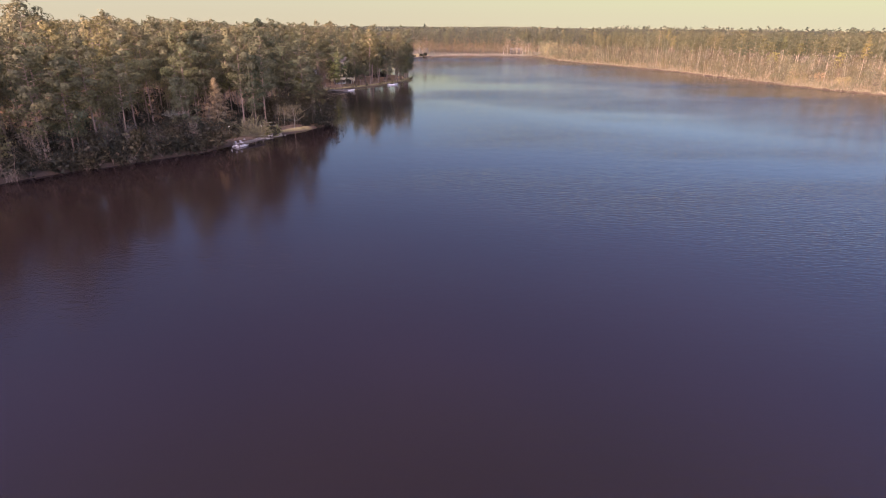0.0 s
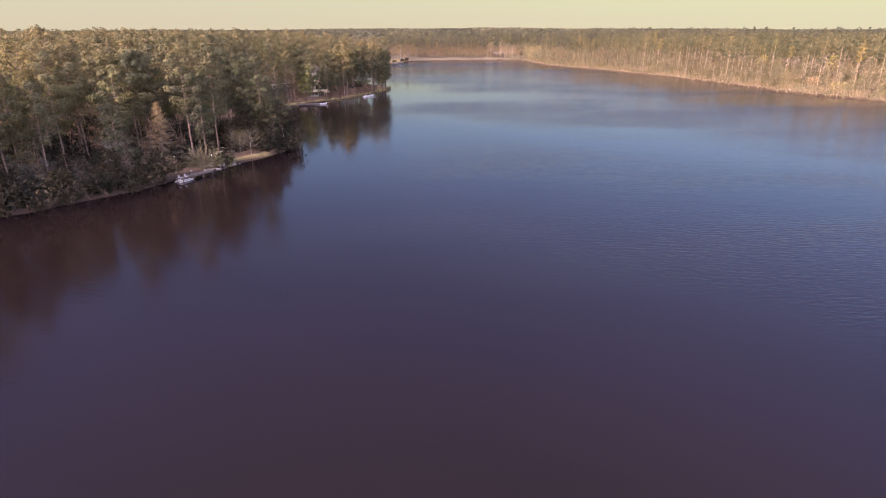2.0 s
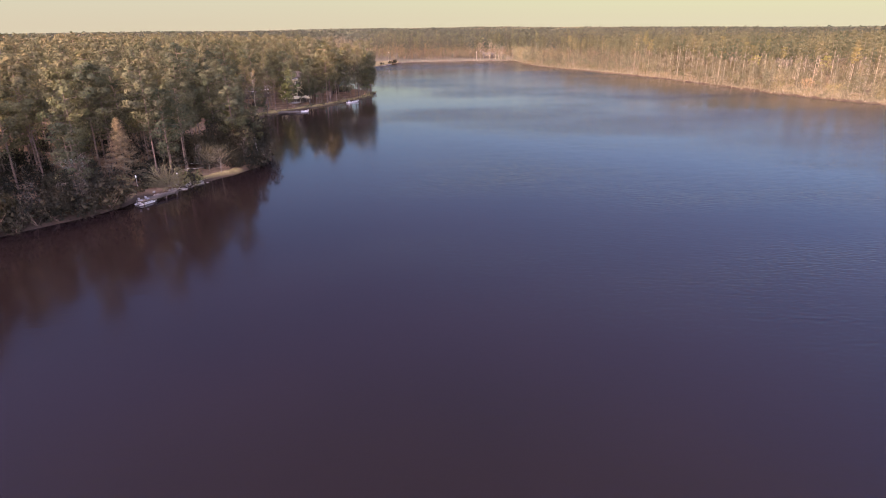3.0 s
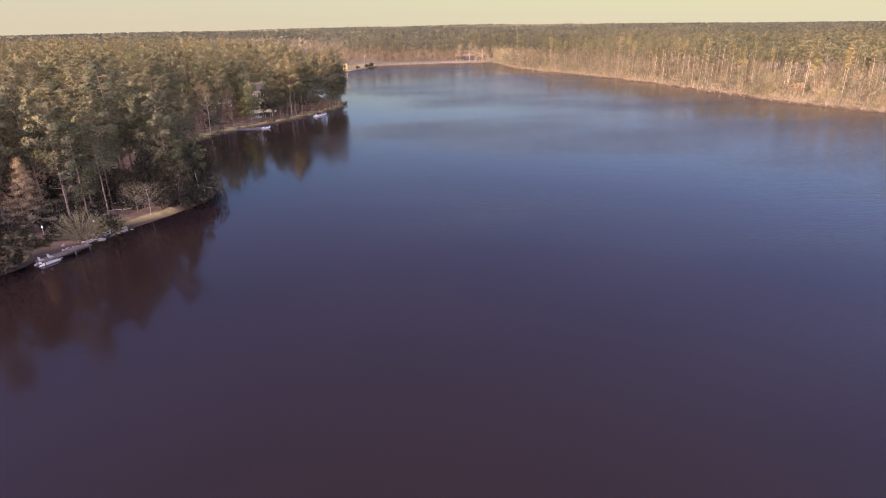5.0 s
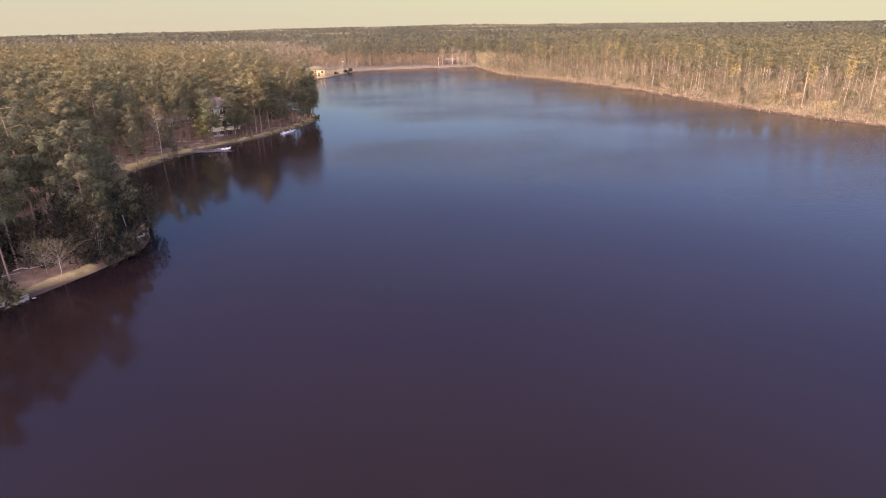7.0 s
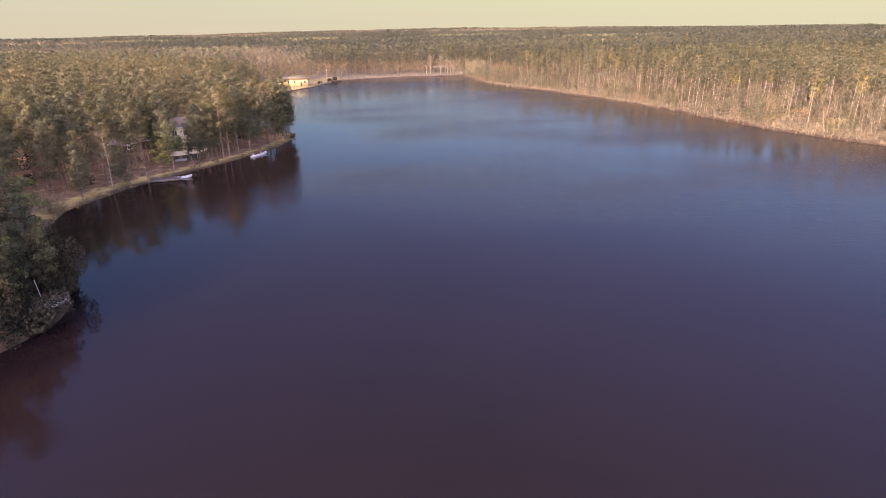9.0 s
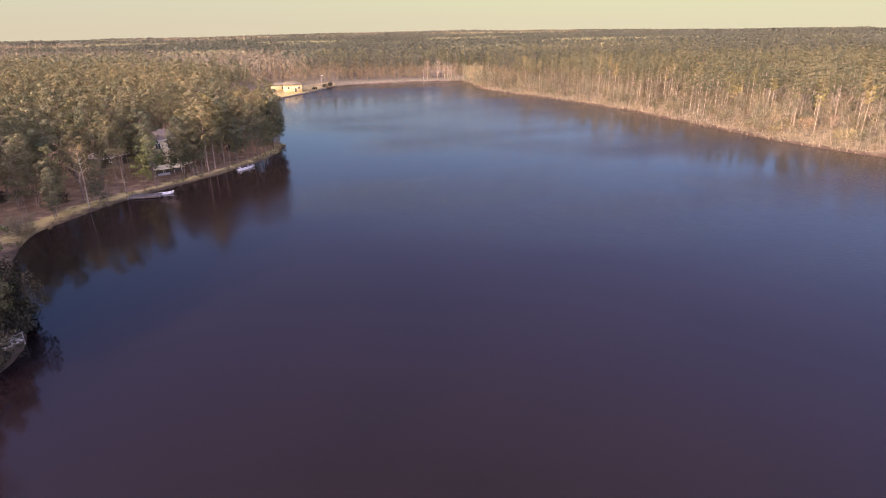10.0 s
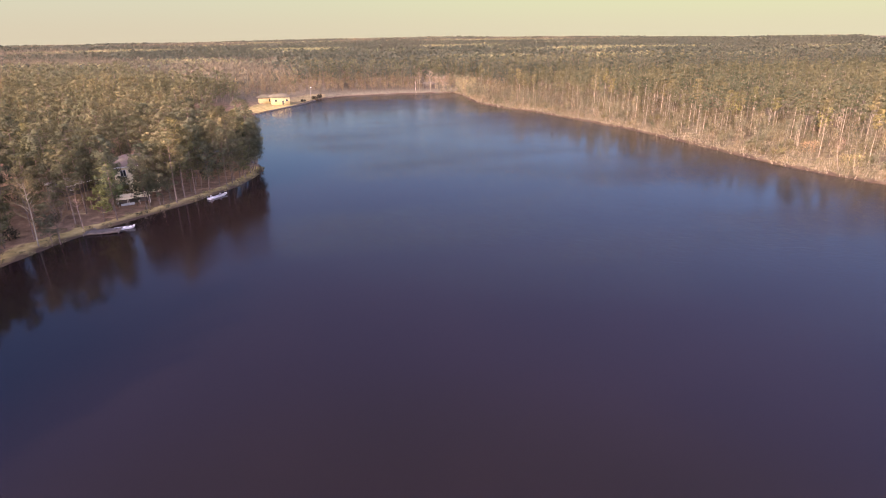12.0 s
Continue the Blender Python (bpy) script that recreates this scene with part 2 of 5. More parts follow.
REEDS = foliage("dry_reeds", [(0, (0.066, 0.058, 0.037)), (0.5, (0.106, 0.094, 0.060)), (1, (0.160, 0.142, 0.092))], 0.2, 0.06, (0.74, 0.67, 0.63))
# bark darkened to carry the shade on the west trunks
BARK = surface("pine_bark", [(0.3, (0.062, 0.043, 0.034)), (0.7, (0.14, 0.097, 0.074))], 1.5, 0.9, bump=0.6)
# sunlight on the east pines is put into this bark; also for whitish hardwoods
PALE_OR_LIT_BARK = surface("pale_or_lit_bark", [(0.3, (0.128, 0.108, 0.080)), (0.7, (0.225, 0.195, 0.147))], 1.5, 0.9, bump=0.5)

# ---- shape helpers ----


def mesh_of(name, verts, faces, mats, index=None):
    """A mesh from an array of places and one of quads or triangles (a list of arrays may mix the two)."""
    blocks = faces if isinstance(faces, list) else [faces]
    blocks = [np.asarray(b, dtype=np.int32) for b in blocks if len(b)]
    me = bpy.data.meshes.new(name)
    loops = np.concatenate([b.ravel() for b in blocks])
    counts = np.concatenate([np.full(len(b), b.shape[1], dtype=np.int32) for b in blocks])
    me.vertices.add(len(verts))
    me.vertices.foreach_set("co", np.asarray(verts, dtype=np.float32).ravel())
    me.loops.add(len(loops))
    me.loops.foreach_set("vertex_index", loops)
    me.polygons.add(len(counts))
    me.polygons.foreach_set("loop_start", np.concatenate([[0], np.cumsum(counts)[:-1]]).astype(np.int32))
    for m in mats:
        me.materials.append(m)
    if index is not None:
        me.polygons.foreach_set("material_index", np.asarray(index, dtype=np.int32))
    me.update(calc_edges=True)
    return me


class Geo:
    """Collects boxes, tubes and panels for one part."""

    def __init__(self):
        self.v, self.q, self.t = [], [], []

    def add(self, verts, quads=(), tris=()):
        base = len(self.v)
        self.v.extend(tuple(p) for p in verts)
        self.q.extend([i + base for i in f] for f in quads)
        self.t.extend([i + base for i in f] for f in tris)
        return self

    def box(self, size, at, turn=0.0, tip=0.0, edge=0.0):
        """A box with chamfered upright and top edges, turned about z and tipped about its own x (degrees)."""
        m = pose(*at, tip, 0, turn)
        sx, sy, sz = (s / 2 for s in size)
        c = edge or min(size) * 0.08
        def ring(x, y, z, k):
            return [(x - k, -y, z), (x, -y + k, z), (x, y - k, z), (x - k, y, z), (-x + k, y, z), (-x, y - k, z), (-x, -y + k, z), (-x + k, -y, z)]
        rings = ring(sx, sy, -sz, c) + ring(sx, sy, sz - c, c) + ring(sx - c, sy - c, sz, c * 0.6)
        quads = [[r * 8 + i, r * 8 + (i + 1) % 8, r * 8 + 8 + (i + 1) % 8, r * 8 + 8 + i] for r in range(2) for i in range(8)]
        quads += [[16, 17, 18, 19], [16, 19, 20, 23], [20, 21, 22, 23], [3, 2, 1, 0], [7, 4, 3, 0], [7, 6, 5, 4]]
        return self.add([m @ Vector(p) for p in rings], quads)

    def tube(self, points, radii, n=6):
        """A round bar through the points, with the given radii, closed at both ends."""
        points = [Vector(p) for p in points]
        verts = []
        for i, p in enumerate(points):
            d = (points[min(i + 1, len(points) - 1)] - points[max(i - 1, 0)]).normalized()
            a = d.orthogonal().normalized()
            b = d.cross(a)
            verts += [p + radii[i] * (math.cos(k * math.tau / n) * a + math.sin(k * math.tau / n) * b) for k in range(n)]
        quads = [[r * n + i, r * n + (i + 1) % n, r * n + n + (i + 1) % n, r * n + n + i] for r in range(len(points) - 1) for i in range(n)]
        last = (len(points) - 1) * n
        tris = [[0, i + 1, i] for i in range(1, n - 1)] + [[last, last + i, last + i + 1] for i in range(1, n - 1)]
        return self.add(verts, quads, tris)

    def mesh(self, name, mat):
        return mesh_of(name, np.array(self.v), [np.array(self.q, dtype=np.int32).reshape(-1, 4), np.array(self.t, dtype=np.int32).reshape(-1, 3)], [mat])


def part(name, geo, mat, parent, label=""):
    """One mesh object under a thing or a part."""
    ob = new(name, geo.mesh(name, mat) if isinstance(geo, Geo) else geo)
    ob.parent = parent
    return tagged(ob, label) if label else ob


def thing(name, m, label, category, group="", kind=""):
    ob = new(name)
    ob.empty_display_size = 0.3
    ob.matrix_world = m
    return tagged(ob, label, category, group, kind)


def tubes(starts, ends, r0, r1, n=4):
    """Many straight tapered bars at once: arrays of places and quads."""
    starts, ends = np.asarray(starts, float), np.asarray(ends, float)
    r0, r1 = np.broadcast_to(r0, len(starts)), np.broadcast_to(r1, len(starts))
    d = ends - starts
    d /= np.linalg.norm(d, axis=1, keepdims=True) + 1e-9
    a = np.cross(d, np.where(np.abs(d[:, 2:3]) < 0.8, [[0, 0, 1.0]], [[1.0, 0, 0]]))
    a /= np.linalg.norm(a, axis=1, keepdims=True)
    b = np.cross(d, a)
    ang = np.arange(n) * math.tau / n
    ring = np.cos(ang)[None, :, None] * a[:, None] + np.sin(ang)[None, :, None] * b[:, None]
    v = np.stack([starts[:, None] + ring * r0[:, None, None], ends[:, None] + ring * r1[:, None, None]], 1).reshape(-1, 3)
    k = np.arange(n)
    q = np.stack([k, (k + 1) % n, n + (k + 1) % n, n + k], 1)
    return v, (q[None] + (np.arange(len(starts)) * 2 * n)[:, None, None]).reshape(-1, 4)


def facing_tufts(centres, facing, size, r, stretch=0.5):
    """Sprays that lie roughly square to the given directions, as on the outside of a clump."""
    n = len(centres)
    f = facing + r.normal(size=(n, 3)) * 0.3
    f /= np.linalg.norm(f, axis=1, keepdims=True) + 1e-9
    a = np.cross(f, r.normal(size=(n, 3)))
    a /= np.linalg.norm(a, axis=1, keepdims=True) + 1e-9
    b = np.cross(f, a)
    s = (size * r.uniform(0.6, 1.4, n))[:, None]
    v = np.stack([centres + a * s - f * s * 0.2, centres - a * s * 0.6 + b * s * stretch, centres - a * s * 0.6 - b * s * stretch], 1).reshape(-1, 3)
    return v, np.arange(3 * n).reshape(-1, 3)


def tufts(centres, size, r, stretch=0.5, lift=0.25):
    """Many small lozenge-shaped sprays of needles or leaves, turned every way."""
    n = len(centres)
    a = r.normal(size=(n, 3)) + [0, 0, lift]
    a /= np.linalg.norm(a, axis=1, keepdims=True)
    b = np.cross(a, r.normal(size=(n, 3)))
    b /= np.linalg.norm(b, axis=1, keepdims=True) + 1e-9
    s = (size * r.uniform(0.6, 1.4, n))[:, None]
    bend = np.cross(a, b) * s * 0.25
    v = np.stack([centres - a * s, centres + b * s * stretch + bend, centres + a * s, centres - b * s * stretch + bend], 1).reshape(-1, 3)
    return v, np.arange(4 * n).reshape(-1, 4)


def join(*sets):
    vs, qs, base = [], [], 0
    for v, q in sets:
        vs.append(v)
        qs.append(q + base)
        base += len(v)
    return np.concatenate(vs), np.concatenate(qs)


def pine_shape(r, height, count, size, start=0.5, radius=2.0, sides=6, limbs=26, girth=0.009, stretch=0.58, puffs=0.34):
    """A pine: a slightly bent trunk with limbs, and a narrow, gappy crown of needle sprays in layers."""
    steps = 6 if sides > 4 else (2 if sides > 3 else 1)
    lean = r.normal(0, 0.02, 2) * height
    hs = np.linspace(0, 1, steps + 1)
    axis = np.stack([lean[0] * hs ** 2, lean[1] * hs ** 2, hs * height * 0.97], 1)
    rad = girth * height * (1 - 0.85 * hs)
    trunk = tubes(axis[:-1], axis[1:], rad[:-1], rad[1:], sides)
    u = (np.arange(limbs) + r.uniform(0, 1, limbs)) / limbs
    z = height * (start + (0.97 - start) * u)
    ang = np.arange(limbs) * 2.4 + r.uniform(0, 1.4, limbs)
    reach = radius * np.interp(u, [0, 0.3, 0.75, 1], [0.65, 1.0, 0.85, 0.42]) * r.uniform(0.5, 1.3, limbs)
    base = np.stack([np.interp(z / height, hs, axis[:, 0]), np.interp(z / height, hs, axis[:, 1]), z], 1)
    tip = base + np.stack([np.cos(ang) * reach, np.sin(ang) * reach, reach * r.uniform(0.05, 0.5, limbs)], 1)
    if sides > 4:
        trunk = join(trunk, tubes(base, tip, 0.045, 0.012, 3))
        stubs = r.uniform(start * 0.45, start, 6) * height
        sb = np.stack([0 * stubs, 0 * stubs, stubs], 1)
        sa = r.uniform(0, math.tau, 6)
        trunk = join(trunk, tubes(sb, sb + np.stack([np.cos(sa), np.sin(sa), 0.1 + 0 * sa], 1) * r.uniform(0.5, 1.4, (6, 1)), 0.03, 0.01, 3))
    # rounded puffs of needles at the limb ends and half way along them, the sprays on their outsides
    pick = r.integers(0, limbs, count)
    along = r.choice([0.55, 0.95, 0.95] if sides > 4 else [0.6, 0.9], count)
    middle = base[pick] + (tip[pick] - base[pick]) * along[:, None]
    puff = (puffs * radius * (1.05 - 0.4 * u[pick]) * r.uniform(0.75, 1.25, limbs)[pick])[:, None]
    d = r.normal(size=(count, 3)) + [0, 0, 0.35]
    d /= np.linalg.norm(d, axis=1, keepdims=True)
    c = middle + d * puff * r.uniform(0.7, 1.05, (count, 1)) * [1, 1, 0.72]
    top = r.uniform(size=count) < 0.05
    c[top] = axis[-1] + d[top] * [0.9, 0.9, 0.45] - [0, 0, 0.3]
    out = middle - axis[-1] * [1, 1, 0]
    out[:, 2] = (z[pick] - height * (start + 1) / 2) * 0.5
    out /= np.linalg.norm(out, axis=1, keepdims=True) + 1e-9
    return trunk, facing_tufts(c, 0.75 * d + 0.85 * out + [0, 0, 0.15], size, r, stretch)


def bare_shape(r, height, width, count=160, size=0.25, start=0.25, conical=False, limbs=26, sides=5):
    """A leafless tree: trunk, limbs that rise, twigs in fans."""
    trunk = tubes([[0, 0, 0], [0.02 * height, 0, height * 0.5]], [[0.02 * height, 0, height * 0.5], [0, 0.02 * height, height]],
                  [0.012 * height, 0.007 * height], [0.007 * height, 0.01], sides)
    u = np.sort(r.uniform(0, 1, limbs))
    z = height * (start + (0.95 - start) * u)
    ang = np.arange(limbs) * 2.4 + r.uniform(0, 1, limbs)
    reach = width * ((1.05 - u) if conical else np.interp(u, [0, 0.4, 1], [0.7, 1, 0.3])) * r.uniform(0.7, 1.1, limbs)
    base = np.stack([0.015 * height + 0 * z, 0 * z, z], 1)
    rise = 0.1 if conical else 0.75
    tip = base + np.stack([np.cos(ang) * reach, np.sin(ang) * reach, reach * rise * r.uniform(0.6, 1.2, limbs)], 1)
    wood = join(trunk, tubes(base, tip, 0.004 * height, 0.008, 3))
    pick = r.integers(0, limbs, count)
    f = r.uniform(0.25, 1, count)[:, None]
    p = base[pick] + (tip[pick] - base[pick]) * f
    d = (tip - base)[pick]
    d /= np.linalg.norm(d, axis=1, keepdims=True)
    d = d + r.normal(size=(count, 3)) * 0.5 + [0, 0, 0.0 if conical else 0.3]
    e = p + d * (size * 4 * r.uniform(0.5, 1.2, count))[:, None]
    return wood, tubes(p, e, 0.014, 0.005, 3)


def scatter(shapes, places, scales, turns, pick):
    """Joins many placed copies of the shapes into two big arrays: wood and leaves."""
    woods, leaves = [], []
    for k, (wood, leaf) in enumerate(shapes):
        use = np.nonzero(pick == k)[0]
        if not len(use):
            continue
        c, s = np.cos(turns[use]), np.sin(turns[use])
        for (v, q), store in ((wood, woods), (leaf, leaves)):
            x = (v[None, :, 0] * c[:, None] - v[None, :, 1] * s[:, None]) * scales[use][:, None] + places[use][:, 0:1]
            y = (v[None, :, 0] * s[:, None] + v[None, :, 1] * c[:, None]) * scales[use][:, None] + places[use][:, 1:2]
            z = v[None, :, 2] * scales[use][:, None] + places[use][:, 2:3]
            store.append((np.stack([x, y, z], 2).reshape(-1, 3), (q[None] + (np.arange(len(use)) * len(v))[:, None, None]).reshape(-1, q.shape[1])))
    return join(*woods), join(*leaves)


def woods(name, shapes, places, scales, wood_mat, leaf_mat, label, r):
    """A stand of trees that nobody could count, in one mesh."""
    wood, leaf = scatter(shapes, places, scales, r.uniform(0, math.tau, len(places)), r.integers(0, len(shapes), len(places)))
    v, q = np.concatenate([wood[0], leaf[0]]), [wood[1], leaf[1] + len(wood[0])]
    index = np.concatenate([np.zeros(len(wood[1])), np.ones(len(leaf[1]))])
    return tagged(new(name, mesh_of(name, v, q, [wood_mat, leaf_mat], index)), label, "woodland", kind="stuff")


# ---- lake and land ----
WEST_SHORE = [(-120, -60), (-80, 45), (-43, 99), (-33, 109.5), (-24, 119), (-18.5, 129), (-10.5, 140.5), (-8, 151), (-16, 165), (-24, 187),
              (-20, 202), (-10, 217), (2, 233), (9.6, 249), (8.5, 267), (-14, 305), (-18, 350), (0, 392), (14, 418), (22, 440), (36, 457)]
EAST_SHORE = [(70, 463), (101, 462), (107, 447), (105.5, 412), (110, 384), (123, 350), (136, 301), (141, 268), (146, 227), (155, 203),
              (175, 150), (196, 60), (190, -60), (110, -150), (-40, -140)]


def smooth_loop(points, steps):
    p = np.array(points, float)
    out = []
    for i in range(len(p)):
        a, b, c, d = p[i - 1], p[i], p[(i + 1) % len(p)], p[(i + 2) % len(p)]
        for t in np.arange(steps) / steps:
            out.append(0.5 * (2 * b + (c - a) * t + (2 * a - 5 * b + 4 * c - d) * t * t + (3 * b - a - 3 * c + d) * t ** 3))
    return np.array(out)


SHORE = smooth_loop(WEST_SHORE + EAST_SHORE, 6)
SHORE = SHORE + np.array([[noise.noise((x * 0.12, y * 0.12, 0)), noise.noise((x * 0.12, y * 0.12, 9))] for x, y in SHORE]) * 0.9


def shore_distance(x, y):
    """Metres from the waterline, positive on land."""
    x, y = np.asarray(x, float).ravel(), np.asarray(y, float).ravel()
    best, inside = np.full(len(x), 1e9), np.zeros(len(x), bool)
    for a, b in zip(SHORE, np.roll(SHORE, -1, 0)):
        d = b - a
        t = np.clip(((x - a[0]) * d[0] + (y - a[1]) * d[1]) / (d @ d), 0, 1)
        best = np.minimum(best, (x - a[0] - t * d[0]) ** 2 + (y - a[1] - t * d[1]) ** 2)
        if d[1]:
            inside ^= ((a[1] > y) != (b[1] > y)) & (x < a[0] + (y - a[1]) / d[1] * d[0])
    return np.sqrt(best) * np.where(inside, -1, 1)


def wavy(x, y, scale, seed):
    """Cheap smooth waves between -1 and 1."""
    return (np.sin(x / scale * 1.7 + seed) * np.cos(y / scale * 1.3 - seed * 2.1) + np.sin((x + y) / scale * 0.9 + seed * 3.7) + np.cos((x - 1.6 * y) / scale * 0.6 + seed)) / 3


def smoothstep(a, b, v):
    t = np.clip((v - a) / (b - a), 0, 1)
    return t * t * (3 - 2 * t)


def land_height(x, y, sd=None):
    x, y = np.asarray(x, float), np.asarray(y, float)
    sd = shore_distance(x, y) if sd is None else sd
    h = np.where(sd < 0, np.maximum(sd * 0.35, -2.5), 0.45 * smoothstep(0, 1.2, sd) + 2.4 * smoothstep(2, 60, sd))
    h = h + smoothstep(1, 20, sd) * 0.35 * wavy(x, y, 9, 1.0)
    far = np.hypot(x - 20, y - 60)
    h = h + smoothstep(300, 1400, far) * 3.0 * wavy(x, y, 140, 2.0)
    ridge = 24 * np.exp(-((x - 0.17 * y) / 1400) ** 2) - 9
    h = h + smoothstep(1200, 3600, far) * (ridge + 6 * wavy(x, y, 420, 4.0))
    # the earth dam along the far end
    on = smoothstep(26, 36, x) * (1 - smoothstep(103, 110, x)) * smoothstep(445, 455, y)
    crest = 0.35 + 0.85 * smoothstep(0.5, 6, sd) - 0.6 * smoothstep(8, 16, sd)
    h = np.where((sd > 0) & (y < 520), h * (1 - on) + crest * on, h)
    return h


def axis_steps(lo, hi, step, reach_lo, reach_hi):
    mid = list(np.arange(lo, hi + 0.1, step))
    s, a = step, [lo]
    while a[-1] > reach_lo:
        s = min(s * 1.16, 160)
        a.append(a[-1] - s)
    s, b = step, [mid[-1]]
    while b[-1] < reach_hi:
        s = min(s * 1.16, 160)
        b.append(b[-1] + s)
    return np.array(a[:0:-1] + mid + b[1:])


gx, gy = axis_steps(-60, 172, 1.6, -4200, 4200), axis_steps(86, 474, 1.8, -900, 4600)
X, Y = np.meshgrid(gx, gy)
SD = shore_distance(X, Y)
Z = land_height(X.ravel(), Y.ravel(), SD)
nx, ny = len(gx), len(gy)
corner = (np.arange(ny - 1)[:, None] * nx + np.arange(nx - 1)[None]).ravel()
ground = new("ground", mesh_of("ground", np.stack([X.ravel(), Y.ravel(), Z], 1), np.stack([corner, corner + 1, corner + nx + 1, corner + nx], 1), [GROUND]))
ground.data.shade_smooth()
tagged(ground, "rolling ground of rusty pine straw and dry grass round the lake", "ground", kind="structure")


def lawn_amount(x, y, sd):
    """Where grass grows instead of pine straw: the lived-in shore of the west point, the far lawn, the dam and the east bank."""
    west = ((x < 20) & (y > 186) & (y < 262)) * (0.75 - 0.75 * smoothstep(1.2, np.where(y < 214, 6.0, 3.8), sd))
    tip = ((x < 0) & (y > 131) & (y < 140)) * 0.8 * (1 - smoothstep(1.0, 2.4, sd))
    far_lawn = ((x > -12) & (x < 30) & (y > 385) & (y < 470)) * 0.5 * (1 - smoothstep(12, 22, sd))
    dam = ((x > 20) & (x < 112) & (y > 440)) * 0.15 * (1 - smoothstep(12, 18, sd))
    east = (x > 100) * 0.3
    return np.clip(west + tip + far_lawn + dam + east, 0, 1)


FIELDS = [(-405, 1050, 62, 75), (-20, 1560, 110, 60)]
open_land = np.zeros(X.size)
for fx, fy, fa, fb in FIELDS:
    open_land = np.maximum(open_land, ((X.ravel() - fx) / fa) ** 2 + ((Y.ravel() - fy) / fb) ** 2 < 1.3)
ground.data.attributes.new("field", "FLOAT", "POINT").data.foreach_set("value", open_land.astype(np.float32))
lawn = ground.data.attributes.new("lawn", "FLOAT", "POINT")
lawn.data.foreach_set("value", lawn_amount(X.ravel(), Y.ravel(), SD).astype(np.float32))
beyond = np.maximum.reduce([0.92 * smoothstep(395, 440, Y.ravel()) * np.where(lawn_amount(X.ravel(), Y.ravel(), SD) < 0.1, 1.0, 0.75), smoothstep(60, 140, SD), 1.0 * ((X.ravel() > 28) & (X.ravel() < 112) & (Y.ravel() > 444)), 0.8 * (X.ravel() > 104)])
ground.data.attributes.new("litter", "FLOAT", "POINT").data.foreach_set("value", beyond.astype(np.float32))
# the last term widens the dark strip on the near bank, standing in for shade
margin = 0.9 + 0.5 * wavy(X.ravel(), Y.ravel(), 3.0, 6.0) + 0.5 * (X.ravel() > 100) + 2.6 * (1 - smoothstep(112, 126, Y.ravel()))
wet_shade = ground.data.attributes.new("wet_shade", "FLOAT", "POINT")
wet_shade.data.foreach_set("value", (1 - smoothstep(margin * 0.7, margin * 1.6, SD)).astype(np.float32))

wx, wy = np.meshgrid(np.arange(-130, 215, 4.0), np.arange(-170, 476, 4.0))
wsd = shore_distance(wx, wy).reshape(wx.shape)
cells = [(j, i) for j in range(wx.shape[0] - 1) for i in range(wx.shape[1] - 1) if wsd[j:j + 2, i:i + 2].min() < 3]
wv = np.stack([wx.ravel(), wy.ravel(), np.zeros(wx.size)], 1)
wn = wx.shape[1]
wq = np.array([[j * wn + i, j * wn + i + 1, (j + 1) * wn + i + 1, (j + 1) * wn + i] for j, i in cells])
used = np.unique(wq)
renumber = np.zeros(len(wv), int)
renumber[used] = np.arange(len(used))
water = new("water", mesh_of("water", wv[used], renumber[wq], [WATER]))
sheltered = 1 - smoothstep(8, 42, -wsd.ravel()[used])
sheltered = sheltered * (1 - smoothstep(20, 60, wv[used][:, 0])) * (1 - smoothstep(270, 360, wv[used][:, 1]))
water.data.attributes.new("shelter", "FLOAT", "POINT").data.foreach_set("value", sheltered.astype(np.float32))
line_y = np.interp(wv[used][:, 0], [-5, 15, 35, 50, 67, 88, 140], [232, 197, 166, 149, 138, 124, 96])
off = line_y - wv[used][:, 1] + 2.5 * wavy(wv[used][:, 0], wv[used][:, 1], 14, 2.0)
smooth_strip = smoothstep(-2.5, 1.5, off) * (1 - smoothstep(4, 24, off)) * smoothstep(5, 22, wv[used][:, 0]) * (1 - smoothstep(100, 150, wv[used][:, 0]))
water.data.attributes.new("slick", "FLOAT", "POINT").data.foreach_set("value", (0.55 * smooth_strip).astype(np.float32))
tagged(water, "dark tea-brown lake water reflecting the evening sky", "water", kind="structure")


def at_ground(x, y):
    return float(land_height(np.array([x]), np.array([y]))[0])


# ---- trees ----
def jittered(x0, x1, y0, y1, step, r):
    x, y = np.meshgrid(np.arange(x0, x1, step), np.arange(y0, y1, step))
    return np.stack([x.ravel() + r.uniform(-0.45, 0.45, x.size) * step, y.ravel() + r.uniform(-0.45, 0.45, x.size) * step], 1)


def with_height(p):
    return np.concatenate([p, land_height(p[:, 0], p[:, 1])[:, None] - 0.1], 1)


def in_gap(x, y):
    """The open strip between the lake house and the water."""
    t = min(1.0, max(0.0, ((x + 16.5) * 6.5 - (y - 237) * 20) / 442))
    return math.hypot(x + 16.5 - 6.5 * t, y - 237 + 20 * t) < 1.6


def clear_of(p, spots):
    keep = np.ones(len(p), bool)
    for x, y, radius in spots:
        keep &= np.hypot(p[:, 0] - x, p[:, 1] - y) > radius
    return keep & ~np.array([in_gap(x, y) for x, y in p[:, :2]], bool)


